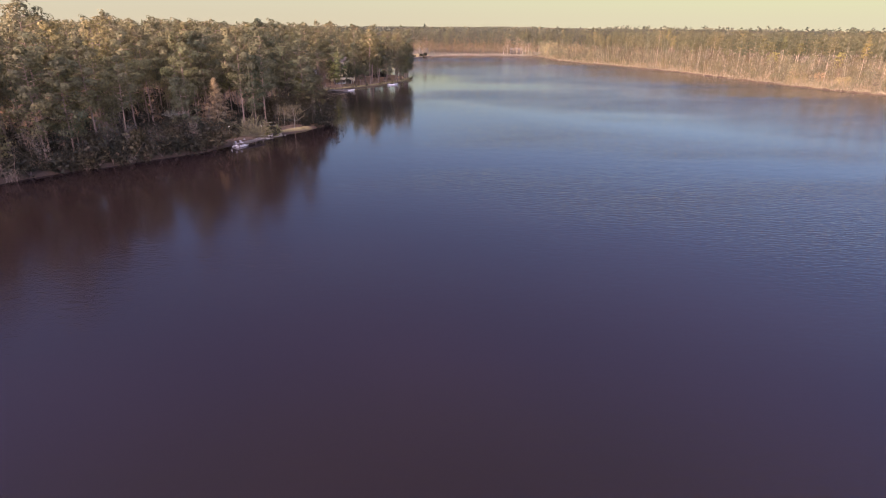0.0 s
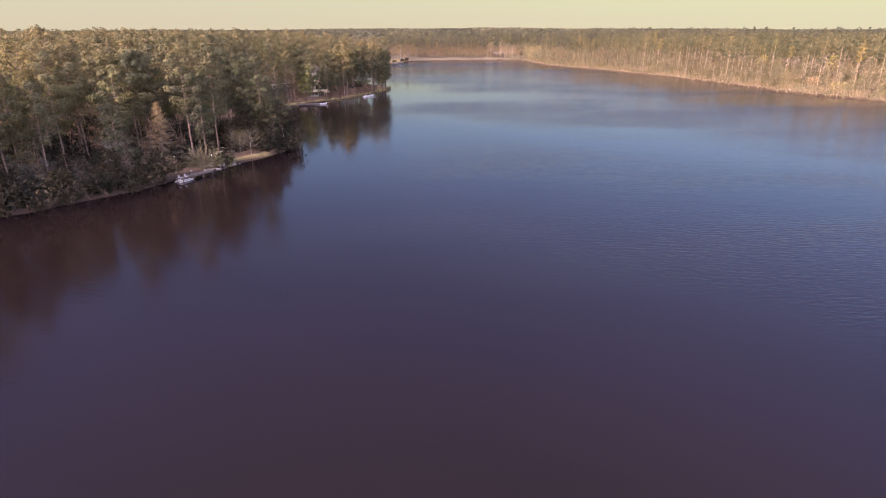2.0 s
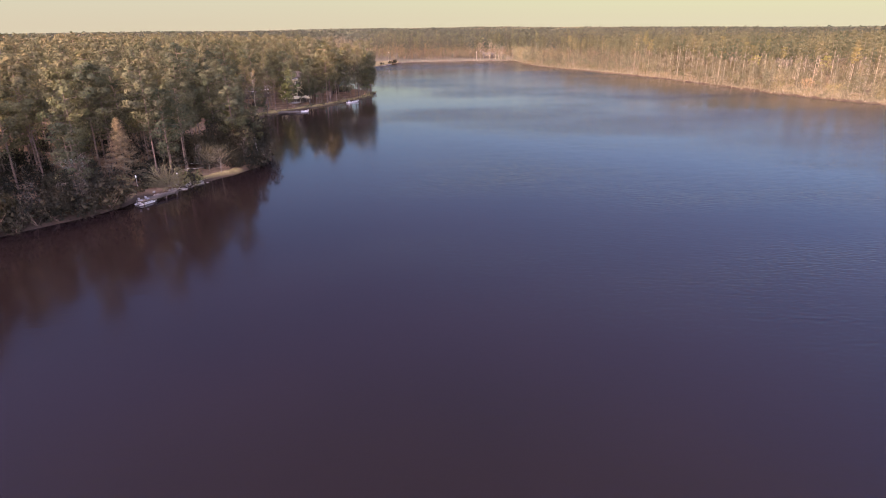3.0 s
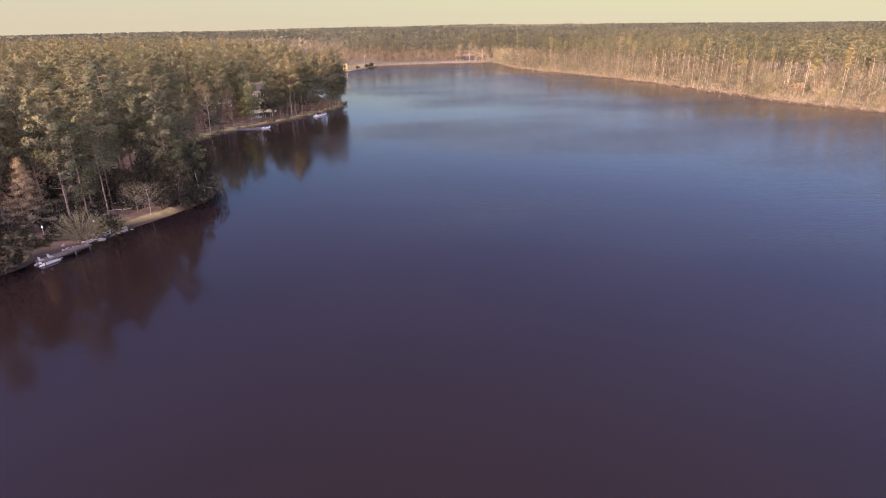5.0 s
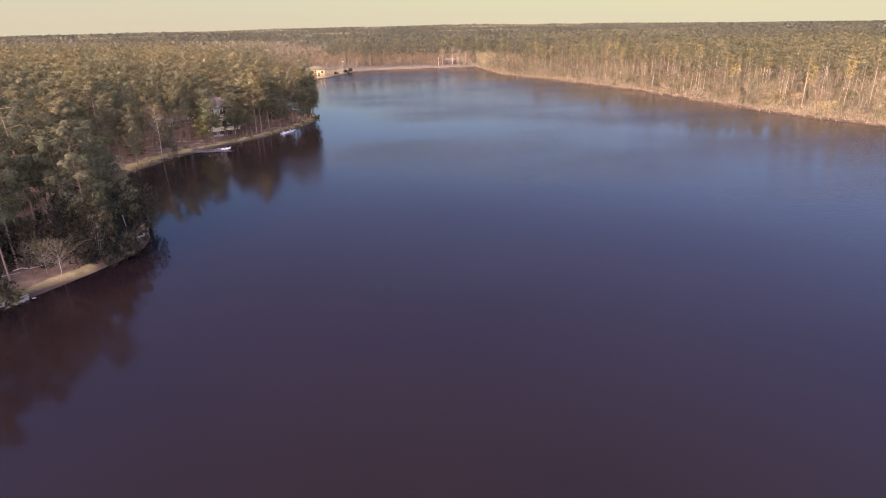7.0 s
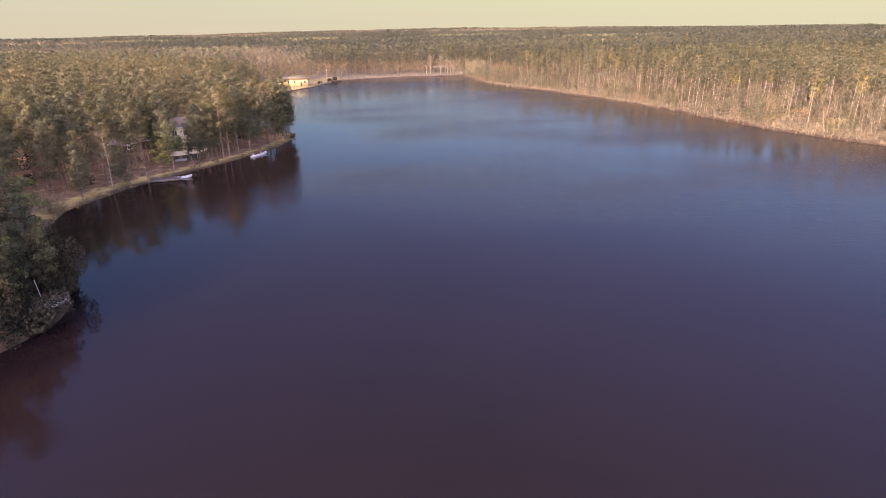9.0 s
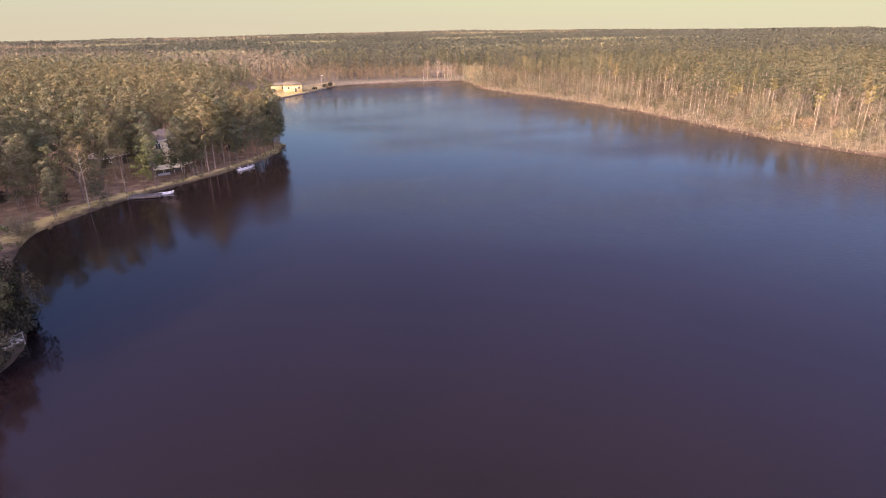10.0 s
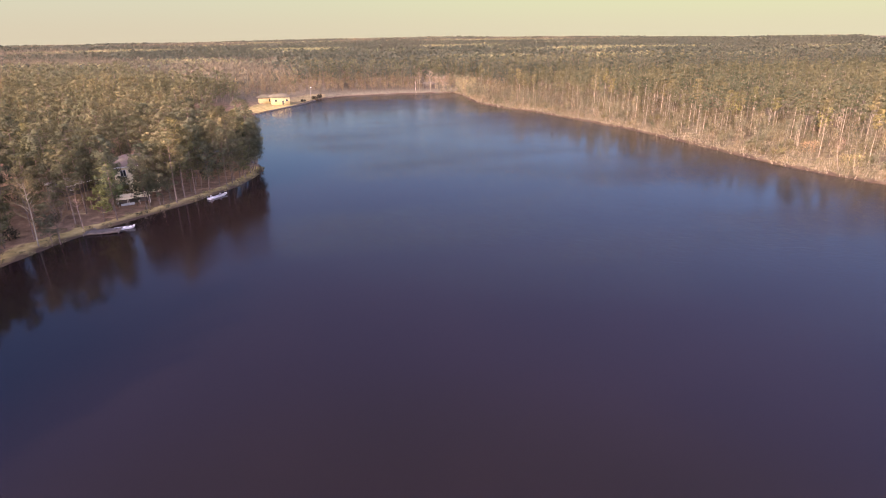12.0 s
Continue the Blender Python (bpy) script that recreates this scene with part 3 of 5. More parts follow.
CLEAR = [(-22.4, 127.4, 3.4), (-25.6, 133.9, 3.4), (-23.4, 130.6, 2.8), (-29.0, 130.4, 3.4), (-32.2, 126.4, 3.0), (-36.0, 122.0, 3.0), (-13.8, 137.2, 2.2), (-9.5, 150, 4.4), (-14.5, 240, 6.0), (-12.6, 233.5, 2.6), (-27, 240.5, 5.5), (-12.5, 228.6, 2.8), (4, 417, 18), (-6, 424, 12), (-10, 395, 12), (-16, 382, 12), (-24, 193, 4.5), (-28, 187.5, 4.5), (-32, 182, 4.5), (-36, 176.5, 4.5), (0, 400, 10), (98, 492, 8)]

RUST_TWIGS = foliage("rusty_cypress_twigs", [(0, (0.125, 0.092, 0.064)), (0.5, (0.19, 0.142, 0.100)), (1, (0.265, 0.20, 0.142))], 0.3)
BOAT_PAINT = surface("chalky_boat_paint", [(0.3, (0.20, 0.20, 0.21)), (0.7, (0.29, 0.29, 0.295))], 0.8, 0.5, bump=0.1, vary=0.05)
WHITE_PAINT = surface("white_paint", [(0.3, (0.62, 0.60, 0.57)), (0.7, (0.80, 0.79, 0.76))], 0.8, 0.5, bump=0.1, vary=0.05)
GREY_METAL = surface("grey_aluminium", [(0.3, (0.42, 0.43, 0.46)), (0.7, (0.60, 0.61, 0.64))], 1.2, 0.4, 0.6, bump=0.1, vary=0.05)
GREY_WOOD = surface("weathered_wood", [(0.3, (0.16, 0.135, 0.12)), (0.7, (0.32, 0.28, 0.25))], 2.0, 0.85, bump=0.5, fine=12)
RAIL_WOOD = surface("grey_rail_wood", [(0.3, (0.060, 0.053, 0.048)), (0.7, (0.105, 0.095, 0.088))], 2.0, 0.85, bump=0.5)
DARK_WOOD = surface("dark_wet_wood", [(0.3, (0.036, 0.029, 0.025)), (0.7, (0.08, 0.065, 0.056))], 2.0, 0.85, bump=0.5)
PALE_WOOD = surface("bleached_wood", [(0.3, (0.30, 0.25, 0.21)), (0.7, (0.48, 0.43, 0.37))], 2.5, 0.85, bump=0.4)
CREAM = surface("cream_siding", [(0.3, (0.62, 0.52, 0.33)), (0.7, (0.74, 0.64, 0.44))], 0.5, 0.7, bump=0.15, vary=0.05)
MUSTARD = surface("mustard_siding", [(0.3, (0.30, 0.235, 0.10)), (0.7, (0.37, 0.295, 0.135))], 0.5, 0.7, bump=0.15, vary=0.05)
TAN_ROOF = surface("tan_shingles", [(0.3, (0.056, 0.046, 0.025)), (0.7, (0.085, 0.070, 0.040))], 0.7, 0.85, bump=0.3, vary=0.06)
BROWN_ROOF = surface("brown_shingles", [(0.3, (0.058, 0.043, 0.034)), (0.7, (0.092, 0.070, 0.057))], 0.7, 0.85, bump=0.3, vary=0.06)
GREY_ROOF = surface("grey_roof_metal", [(0.3, (0.17, 0.155, 0.15)), (0.7, (0.27, 0.25, 0.24))], 0.6, 0.55, 0.2, bump=0.1, vary=0.06)
DARK_SIDING = surface("dark_brown_siding", [(0.3, (0.034, 0.027, 0.023)), (0.7, (0.062, 0.050, 0.043))], 0.7, 0.8, bump=0.2)
STONE = surface("pale_stone", [(0.3, (0.12, 0.104, 0.092)), (0.7, (0.235, 0.21, 0.185))], 1.6, 0.9, bump=0.5, vary=0.3)
DARK_GLASS = surface("dark_window_glass", [(0.3, (0.02, 0.022, 0.026)), (0.7, (0.04, 0.042, 0.05))], 0.5, 0.08, bump=0.0, vary=0.1)
BLACK_PLASTIC = surface("black_plastic", [(0.3, (0.02, 0.02, 0.022)), (0.7, (0.045, 0.045, 0.05))], 3.0, 0.45, bump=0.1, vary=0.1)
GREY_PLASTIC = surface("grey_plastic", [(0.3, (0.17, 0.175, 0.19)), (0.7, (0.25, 0.255, 0.275))], 3.0, 0.5, bump=0.1, vary=0.1)
LAMP_GLOBE = surface("white_globe", [(0.3, (0.78, 0.77, 0.74)), (0.7, (0.85, 0.84, 0.82))], 2.0, 0.3, bump=0.0, vary=0.02)
GOLD_TWIGS = foliage("budding_twigs", [(0, (0.125, 0.112, 0.070)), (0.5, (0.175, 0.158, 0.100)), (1, (0.235, 0.212, 0.138))], 0.3)
GREY_TWIGS = foliage("grey_twigs", [(0, (0.16, 0.12, 0.10)), (0.5, (0.26, 0.20, 0.165)), (1, (0.38, 0.31, 0.26))], 0.2)
# far twigs and leaves, with some distance haze mixed into their colours
FAR_TWIGS = foliage("hazed_far_twigs", [(0, (0.074, 0.065, 0.051)), (0.5, (0.091, 0.080, 0.063)), (1, (0.112, 0.098, 0.077))], 0.2)
FAR_SPRING = foliage("hazed_far_leaves", [(0, (0.128, 0.126, 0.078)), (0.5, (0.156, 0.152, 0.094)), (1, (0.186, 0.18, 0.112))], 0.35)
BROWN_STONE = surface("brown_stone", [(0.3, (0.055, 0.044, 0.034)), (0.7, (0.115, 0.094, 0.072))], 1.6, 0.9, bump=0.5, vary=0.3)
DARK_TWIGS = foliage("dark_twigs", [(0, (0.075, 0.060, 0.052)), (0.5, (0.12, 0.097, 0.083)), (1, (0.175, 0.143, 0.12))], 0.2)
def spray_shape(r, height, width, count, size, start=0.15, sides=3, stems=1, stretch=0.09, lift=0.9):
    """A leafless sapling or thicket bush: thin stems and rising fans of fine twigs."""
    foot = r.normal(size=(stems, 3)) * [0.25, 0.25, 0] * (stems > 1)
    head = foot + r.normal(size=(stems, 3)) * [0.12 * height, 0.12 * height, 0] * (1.6 if stems > 1 else 0.6) + np.stack([0 * foot[:, 0], 0 * foot[:, 0], height * r.uniform(0.75, 1.0, stems)], 1)
    wood = tubes(foot, head, 0.0065 * height + 0.015, 0.012, sides)
    k = r.integers(0, stems, count)
    u = start + (1 - start) * r.uniform(0, 1, count) ** 0.8
    c = foot[k] + (head[k] - foot[k]) * u[:, None]
    reach = width * np.interp(u, [0, 0.45, 1], [0.5, 1.0, 0.35]) * np.sqrt(r.uniform(0, 1, count))
    ang = r.uniform(0, math.tau, count)
    c = c + np.stack([np.cos(ang) * reach, np.sin(ang) * reach, reach * 0.35], 1)
    return wood, tufts(c, size, r, stretch, lift)


def bush_shape(r, height, width, count, size):
    """An evergreen shrub: a low mound of leaf sprays in a few lobes."""
    lobes = r.normal(size=(6, 3)) * [width * 0.4, width * 0.4, height * 0.12] + [0, 0, height * 0.5]
    k = r.integers(0, 6, count)
    d = r.normal(size=(count, 3))
    d /= np.linalg.norm(d, axis=1, keepdims=True)
    c = lobes[k] + d * np.array([width * 0.5, width * 0.5, height * 0.42]) * (r.uniform(0.3, 1, (count, 1)) ** 0.5)
    c[:, 2] = np.maximum(c[:, 2], 0.05)
    wood = tubes(np.zeros((4, 3)), lobes[:4], 0.05, 0.02, 3)
    return wood, tufts(c, size, r, 0.45, 0.3)


pine_models = []
for k in range(8):
    height = (15.5, 16.5, 17.2, 14.0, 16.0, 18.0, 13.0, 16.8)[k]
    (tv, tq), (cv, cq) = pine_shape(np.random.default_rng(20 + k), height, 2700, 0.185, start=(0.30, 0.36, 0.40, 0.24, 0.40, 0.34, 0.2, 0.44)[k],
                                    radius=(2.7, 2.5, 3.0, 2.6, 2.4, 3.2, 2.7, 2.5)[k], limbs=(26, 30, 24, 30, 26, 30, 30, 22)[k])
    pine_models.append((mesh_of("pine_trunk", tv, tq, [BARK]), mesh_of("pine_crown", cv, cq, [NEEDLES])))
for k in range(4):
    (tv, tq), (cv, cq) = pine_shape(np.random.default_rng(40 + k), 15.5 + 0.7 * k, 1250, 0.20, start=(0.58, 0.66, 0.54, 0.68)[k], radius=(1.7, 1.5, 1.8, 1.4)[k], limbs=18, girth=0.006)
    pine_models.append((mesh_of("slim_pine_trunk", tv, tq, [PALE_OR_LIT_BARK]), mesh_of("slim_pine_crown", cv, cq, [NEEDLES])))


def pine(model, m, scale):
    slim = model > 7
    tree = thing("pine_tree", m @ Matrix.Scale(scale, 4), "slim pine with a tall pale sunlit trunk and small crown" if slim else
                 "tall pine with a bare brown trunk and gappy olive-green crown", "tree", "pines along the east bank" if slim else "pines along the west shore")
    part("trunk", pine_models[model][0], BARK, tree, "bare trunk coloured as sunlit" if slim else "rough brown trunk with dead stubs")
    part("crown", pine_models[model][1], NEEDLES, tree, "olive-green clumps of needles")
    return tree


prototypes = {}


def plant(model, x, y, z, turn, scale):
    m = pose(x, y, z, 0, 0, turn)
    if model not in prototypes:
        prototypes[model] = pine(model, m, scale)
        return
    tree = copy_thing(prototypes[model], m)
    tree.scale = (scale, scale, scale)


r = np.random.default_rng(3)
p = jittered(-95, 20, 92, 275, 4.8, r)
sd = shore_distance(p[:, 0], p[:, 1])
edge = np.where(p[:, 1] < 158, 2.3, np.where(p[:, 1] < 172, 1.5, np.where(p[:, 1] < 214, 6.5, np.where(p[:, 1] < 240, 2.6, 0.9))))
keep = (sd > edge) & clear_of(p, CLEAR)
p, sd = p[keep], sd[keep]
order = np.argsort(sd + np.where(p[:, 1] < 100, 12, 0))
near, belt, rest_west = p[order[:185]], p[order[185:330]], p[order[330:]]
for x, y, z in with_height(near):
    plant(int(r.integers(0, 8)), x, y, z, r.uniform(0, 360), float(r.uniform(0.76, 1.12)) * (1.06 if y < 118 else 1.0))
edge_line = SHORE[(SHORE[:, 1] > 216) & (SHORE[:, 1] < 268) & (SHORE[:, 0] < 20) & (SHORE[:, 0] > -14)]
for k in range(len(edge_line)):
    x, y = edge_line[k] + [-1.9 - r.uniform(0, 1.6), 0.9 + r.uniform(-1.4, 1.4)]
    if clear_of(np.array([[x, y]]), [(-12.5, 228.6, 2.8), (-14.5, 240, 5)])[0]:
        plant(int(r.integers(0, 8)), x, y, at_ground(x, y) - 0.1, r.uniform(0, 360), float(r.uniform(0.72, 1.0)))
extra = jittered(-62, -12, 84, 160, 4.4, r)
sd = shore_distance(extra[:, 0], extra[:, 1])
extra = extra[(sd > 2.6) & (sd < 13) & clear_of(extra, CLEAR) & (r.uniform(size=len(extra)) < 0.42)]
for x, y, z in with_height(extra):
    plant(int(r.integers(0, 8)), x, y, z, r.uniform(0, 360), float(r.uniform(0.7, 1.08)))
# low dark pines that lean out over the tip of the near point and the west point's end
for x, y, s in [(-11, 153.5, 0.66), (-12.5, 149.5, 0.72), (-13.5, 156, 0.75), (-11.5, 146.5, 0.6), (8.5, 254, 0.8), (8, 259, 0.85), (7.5, 249, 0.72), (7.5, 264, 0.9), (9.4, 257, 0.95), (9.2, 262, 1.0), (9.2, 252.5, 0.85), (8.2, 246.5, 0.7), (6.0, 243.5, 0.75), (8, 269, 0.8), (5, 273, 0.9), (-13.2, 223.7, 0.85), (-8.4, 225.6, 0.95), (-17.0, 229.0, 0.95), (-5.4, 229.4, 0.9), (-25.4, 203.6, 0.85), (-23.8, 198.6, 0.72), (-29, 200, 0.9), (-27, 207, 0.85), (-12.5, 222.0, 0.72), (-16.3, 224.3, 0.7), (-8.3, 225.2, 0.72), (-5.6, 231.0, 0.8), (-15.4, 232.2, 0.40), (-11.6, 233.6, 0.58), (-13.6, 231.0, 0.42), (-11.0, 226.2, 0.36), (-14.3, 225.4, 0.33), (-9.6, 235.2, 0.9), (-7.4, 237.8, 1.0), (-2.5, 236.5, 0.8), (0.8, 239.5, 0.75), (-9.8, 232.0, 0.62), (-19.5, 231.5, 0.75), (-18.6, 204.6, 0.6), (-23.0, 196.2, 0.66)]:
    if in_gap(x, y) and s > 0.5:
        continue
    plant(6 if s < 0.7 else 3, x, y, at_ground(x, y) - 0.1, 57 * x, s)

MID = [pine_shape(np.random.default_rng(50 + k), 13.2 + (k % 4), 250, 0.40, start=0.38, radius=2.3, sides=4, limbs=18) for k in range(7)]
SLIM = [pine_shape(np.random.default_rng(60 + k), 13.2 + (k % 3), 235, 0.38, start=0.5, radius=1.75, sides=4, limbs=16, girth=0.0075) for k in range(6)]
FAR = [pine_shape(np.random.default_rng(70 + k), 15.5 + (k % 3), 76, 0.62, start=0.42, radius=1.8, sides=3, limbs=16) for k in range(6)]

rw = jittered(-330, 30, 170, 420, 5.3, r)
sd = shore_distance(rw[:, 0], rw[:, 1])
rw = rw[(sd > 5) & ((rw[:, 0] < -95) | (rw[:, 1] > 275)) & (rw[:, 0] > -90 - 0.62 * (rw[:, 1] - 100)) & clear_of(rw, CLEAR)]
rs = jittered(-150, -44, 20, 92, 5.0, r)
sd = shore_distance(rs[:, 0], rs[:, 1])
rs = rs[(sd > 3) & (sd < 48)]
BELT = [pine_shape(np.random.default_rng(45 + k), (15.5, 16.5, 17.2, 14.5, 16.0, 17.6)[k], 1000, 0.27, start=(0.36, 0.42, 0.46, 0.32, 0.4, 0.44)[k], radius=2.6, sides=5, limbs=26) for k in range(6)]
woods("pine_belt_west", BELT, with_height(belt), r.uniform(0.76, 1.12, len(belt)), BARK, NEEDLES, "tall olive-green pines behind the west shore", r)
left = np.concatenate([rest_west, rw, rs])
woods("pine_woods_west", MID, with_height(left), r.uniform(0.74, 1.14, len(left)), BARK, NEEDLES, "dense olive-green pine woods west of the lake", r)

re = jittered(100, 420, 170, 520, 5.2, r)
sd = shore_distance(re[:, 0], re[:, 1])
keep = (sd > 7) & (re[:, 0] < 160 + 0.62 * re[:, 1]) & (r.uniform(size=len(re)) < smoothstep(6, 44, sd) * 0.76 + 0.16)
re, sd = re[keep], sd[keep]
order = np.argsort(sd + 0.10 * np.abs(re[:, 1] - 215))
for x, y, z in with_height(re[order[:70]]):
    plant(int(r.integers(8, 12)), x, y, z, r.uniform(0, 360), float(r.uniform(0.82, 1.08)))
re, sd = re[order[70:]], sd[order[70:]]
re = re[(sd < 70) | (r.uniform(size=len(re)) < 0.62)]
woods("pine_woods_east", SLIM, with_height(re), r.uniform(0.75, 1.12, len(re)), PALE_OR_LIT_BARK, NEEDLES, "sunlit pine woods with pale trunks on the east bank", r)

# distant woods, tree by tree: pine stands, leafless hardwood stands and paler stands in first leaf, with a few fields
def far_tree(r, height, width, count, size, low, upright, stretch=0.62):
    """A distant tree: an upright oval crown of sprays over a short trunk."""
    d = r.normal(size=(count, 3)) + [0, 0, 0.25]
    d /= np.linalg.norm(d, axis=1, keepdims=True)
    mid, half = height * (1 + low) / 2, height * (1 - low) / 2
    taper = np.interp(d[:, 2], [-1, 0.2, 1], [1.0, 1.0, 0.45])[:, None]
    c = np.array([0, 0, mid]) + d * np.array([width, width, half]) * np.concatenate([taper, taper, taper ** 0], 1) * r.uniform(0.7, 1, (count, 1))
    v, q = facing_tufts(c, 1.3 * d + [0, 0, 0.7], size, r, stretch)
    v = v.reshape(-1, 3, 3)
    v[:, :, 2] = c[:, None, 2] + (v[:, :, 2] - c[:, None, 2]) * upright
    return tubes([[0, 0, 0]], [[0, 0, mid]], 0.018 * height, 0.010 * height, 3), (v.reshape(-1, 3), q)


BARE = [(-95, 700, 80, 140), (-42, 545, 56, 100), (-700, 1300, 520, 420), (-300, 830, 130, 90), (420, 980, 150, 110), (330, 800, 60, 50), (-250, 2300, 500, 300), (800, 2300, 500, 260), (-420, 620, 70, 60)]
SPRING = [(190, 690, 48, 80), (275, 612, 52, 56), (400, 565, 48, 52), (340, 690, 45, 45), (-60, 469, 9, 12), (-156, 488, 12, 25), (115, 575, 14, 20), (560, 1100, 170, 110), (160, 1000, 90, 90), (-10, 1230, 90, 230), (640, 760, 70, 55), (300, 1350, 120, 120)]


def inside_any(p, spots, soft):
    near_one = np.zeros(len(p), bool)
    for x, y, a, b in spots:
        near_one |= ((p[:, 0] - x) / a) ** 2 + ((p[:, 1] - y) / b) ** 2 < 1 + soft
    return near_one


rn = jittered(-330, 450, 420, 560, 6.6, r)
sd = shore_distance(rn[:, 0], rn[:, 1])
rn = rn[(sd > 18) & ((rn[:, 1] > 484) | (rn[:, 0] < -25) | (rn[:, 0] > 118)) & (rn[:, 0] > -0.55 * rn[:, 1]) & (rn[:, 0] < 40 + 0.85 * rn[:, 1]) & clear_of(rn, CLEAR)]
front = (rn[:, 1] < 512) & (rn[:, 0] > 10)
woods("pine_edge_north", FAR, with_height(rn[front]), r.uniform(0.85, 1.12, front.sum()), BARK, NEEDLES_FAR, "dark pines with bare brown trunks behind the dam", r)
FULL = [pine_shape(np.random.default_rng(80 + k), 15.0 + (k % 3), 66, 0.78, start=0.2, radius=2.3, sides=3, limbs=16) for k in range(6)]
rn = rn[~front]
rn = rn[~(inside_any(rn, BARE + SPRING, 0) & (rn[:, 1] > 450))]
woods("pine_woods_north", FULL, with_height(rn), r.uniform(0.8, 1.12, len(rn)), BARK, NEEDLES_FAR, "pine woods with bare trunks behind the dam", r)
BANDS = [(450, 950, 7.0), (950, 1500, 9.5), (1500, 2300, 15.0), (2300, 3300, 24.0), (3300, 4500, 38.0)]
sets = {"far_pine_woods": [], "far_bare_woods": [], "far_spring_woods": []}
for k, (y0, y1, gap) in enumerate(BANDS):
    pf = jittered(-0.68 * y1, 1.08 * y1, y0, y1, gap, r)
    pf = pf[(pf[:, 0] > -0.70 * pf[:, 1] - 10) & (pf[:, 0] < 1.0 * pf[:, 1]) & ((pf[:, 1] > 556) | (pf[:, 0] < -330) | (pf[:, 0] > 450) | (inside_any(pf, BARE + SPRING, 0) & (pf[:, 1] > 450) & (shore_distance(pf[:, 0], pf[:, 1]) > 20)))]
    soft = r.normal(0, 0.22, len(pf))
    pf, soft = pf[~inside_any(pf, FIELDS, 0)], soft[~inside_any(pf, FIELDS, 0)]
    stand = wavy(0.45 * pf[:, 0], pf[:, 1], 95, 5.0) + 0.3 * wavy(0.5 * pf[:, 0], pf[:, 1], 37, 1.3) + 0.15 * soft
    spring = inside_any(pf, SPRING, soft) | (stand < -0.52)
    bare = ~spring & (inside_any(pf, BARE, soft) | (stand < np.where(pf[:, 1] > 2200, 0.4, -0.32)) | (soft > 0.42))
    grow = gap / 6.6
    for name, use, shape in (("far_pine_woods", ~spring & ~bare, (15.5, 2.8 * grow ** 0.85, (16, 14, 11, 9, 8)[k], 1.25 * grow ** 0.8, 0.35, 1.25)),
                             ("far_bare_woods", bare, (12.0, 3.0 * grow ** 0.85, (17, 10, 8, 7, 6)[k], 1.1 * grow ** 0.8, 0.1, (2.6, 2.2, 1.6, 1.2, 1.0)[k], (0.2, 0.3, 0.45, 0.6, 0.6)[k])),
                             ("far_spring_woods", spring, (12.5, 3.3 * grow ** 0.85, (16, 12, 10, 8, 7)[k], 1.25 * grow ** 0.8, 0.15, 1.2))):
        shapes = [far_tree(np.random.default_rng(90 + 10 * k + j), *shape) for j in range(6)]
        n = int(use.sum())
        if n:
            sets[name].append(scatter(shapes, with_height(pf[use]), r.uniform(0.78, 1.12, n), r.uniform(0, math.tau, n), r.integers(0, 6, n)))
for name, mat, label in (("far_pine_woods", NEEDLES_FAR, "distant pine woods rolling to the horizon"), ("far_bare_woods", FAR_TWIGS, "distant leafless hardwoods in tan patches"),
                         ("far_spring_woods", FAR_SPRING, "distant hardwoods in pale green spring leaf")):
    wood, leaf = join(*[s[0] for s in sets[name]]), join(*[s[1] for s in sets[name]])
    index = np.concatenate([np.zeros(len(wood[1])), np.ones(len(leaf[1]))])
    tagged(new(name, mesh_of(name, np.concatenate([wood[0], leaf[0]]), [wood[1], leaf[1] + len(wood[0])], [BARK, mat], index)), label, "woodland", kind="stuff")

# leafless thickets and brush
THIN = [spray_shape(np.random.default_rng(110 + k), 5.5 + 1.3 * k, 1.3, 60, 0.75) for k in range(5)]
STEMS = [spray_shape(np.random.default_rng(120 + k), 1.6 + 0.5 * k, 1.0, 32, 0.5, 0.0, stems=4) for k in range(4)]
pe = jittered(98, 330, 165, 470, 2.7, r)
sd = shore_distance(pe[:, 0], pe[:, 1])
keep = (sd > 1.5) & (sd < 85) & (r.uniform(size=len(pe)) < np.where(sd < 45, 0.46, 0.14)) & (pe[:, 0] < 150 + 0.55 * pe[:, 1])
pe = pe[keep]
woods("sapling_thicket_east", THIN, with_height(pe), r.uniform(0.6, 1.25, len(pe)), PALE_OR_LIT_BARK, TWIGS, "tan leafless saplings crowding the east bank", r)
pe = jittered(98, 240, 165, 470, 1.7, r)
sd = shore_distance(pe[:, 0], pe[:, 1])
pe = pe[(sd > -0.3) & (sd < 45) & (r.uniform(size=len(pe)) < np.where(sd < 7, 0.85, 0.3))]
woods("brush_east", STEMS, with_height(pe), r.uniform(0.5, 1.15, len(pe)), PALE_OR_LIT_BARK, REEDS, "dry straw-coloured brush along the east waterline", r)
pn = jittered(-40, 135, 425, 540, 4.6, r)
sd = shore_distance(pn[:, 0], pn[:, 1])
pn = pn[(sd > 14) & ((pn[:, 0] < 30) | (pn[:, 1] > 476) | (pn[:, 0] > 112)) & clear_of(pn, CLEAR)]
woods("sapling_thicket_north", THIN, with_height(pn), r.uniform(0.6, 1.3, len(pn)), BARK, TWIGS, "brown leafless saplings behind the dam", r)
pw = jittered(-70, 14, 90, 270, 2.2, r)
sd = shore_distance(pw[:, 0], pw[:, 1])
pw = pw[(sd > 0.6) & (sd < 30) & (r.uniform(size=len(pw)) < np.where(pw[:, 1] < 120, 0.9, np.where(pw[:, 1] < 160, 0.30, 0.12))) & ((pw[:, 1] < 160) | (sd > 8)) & clear_of(pw, CLEAR)]
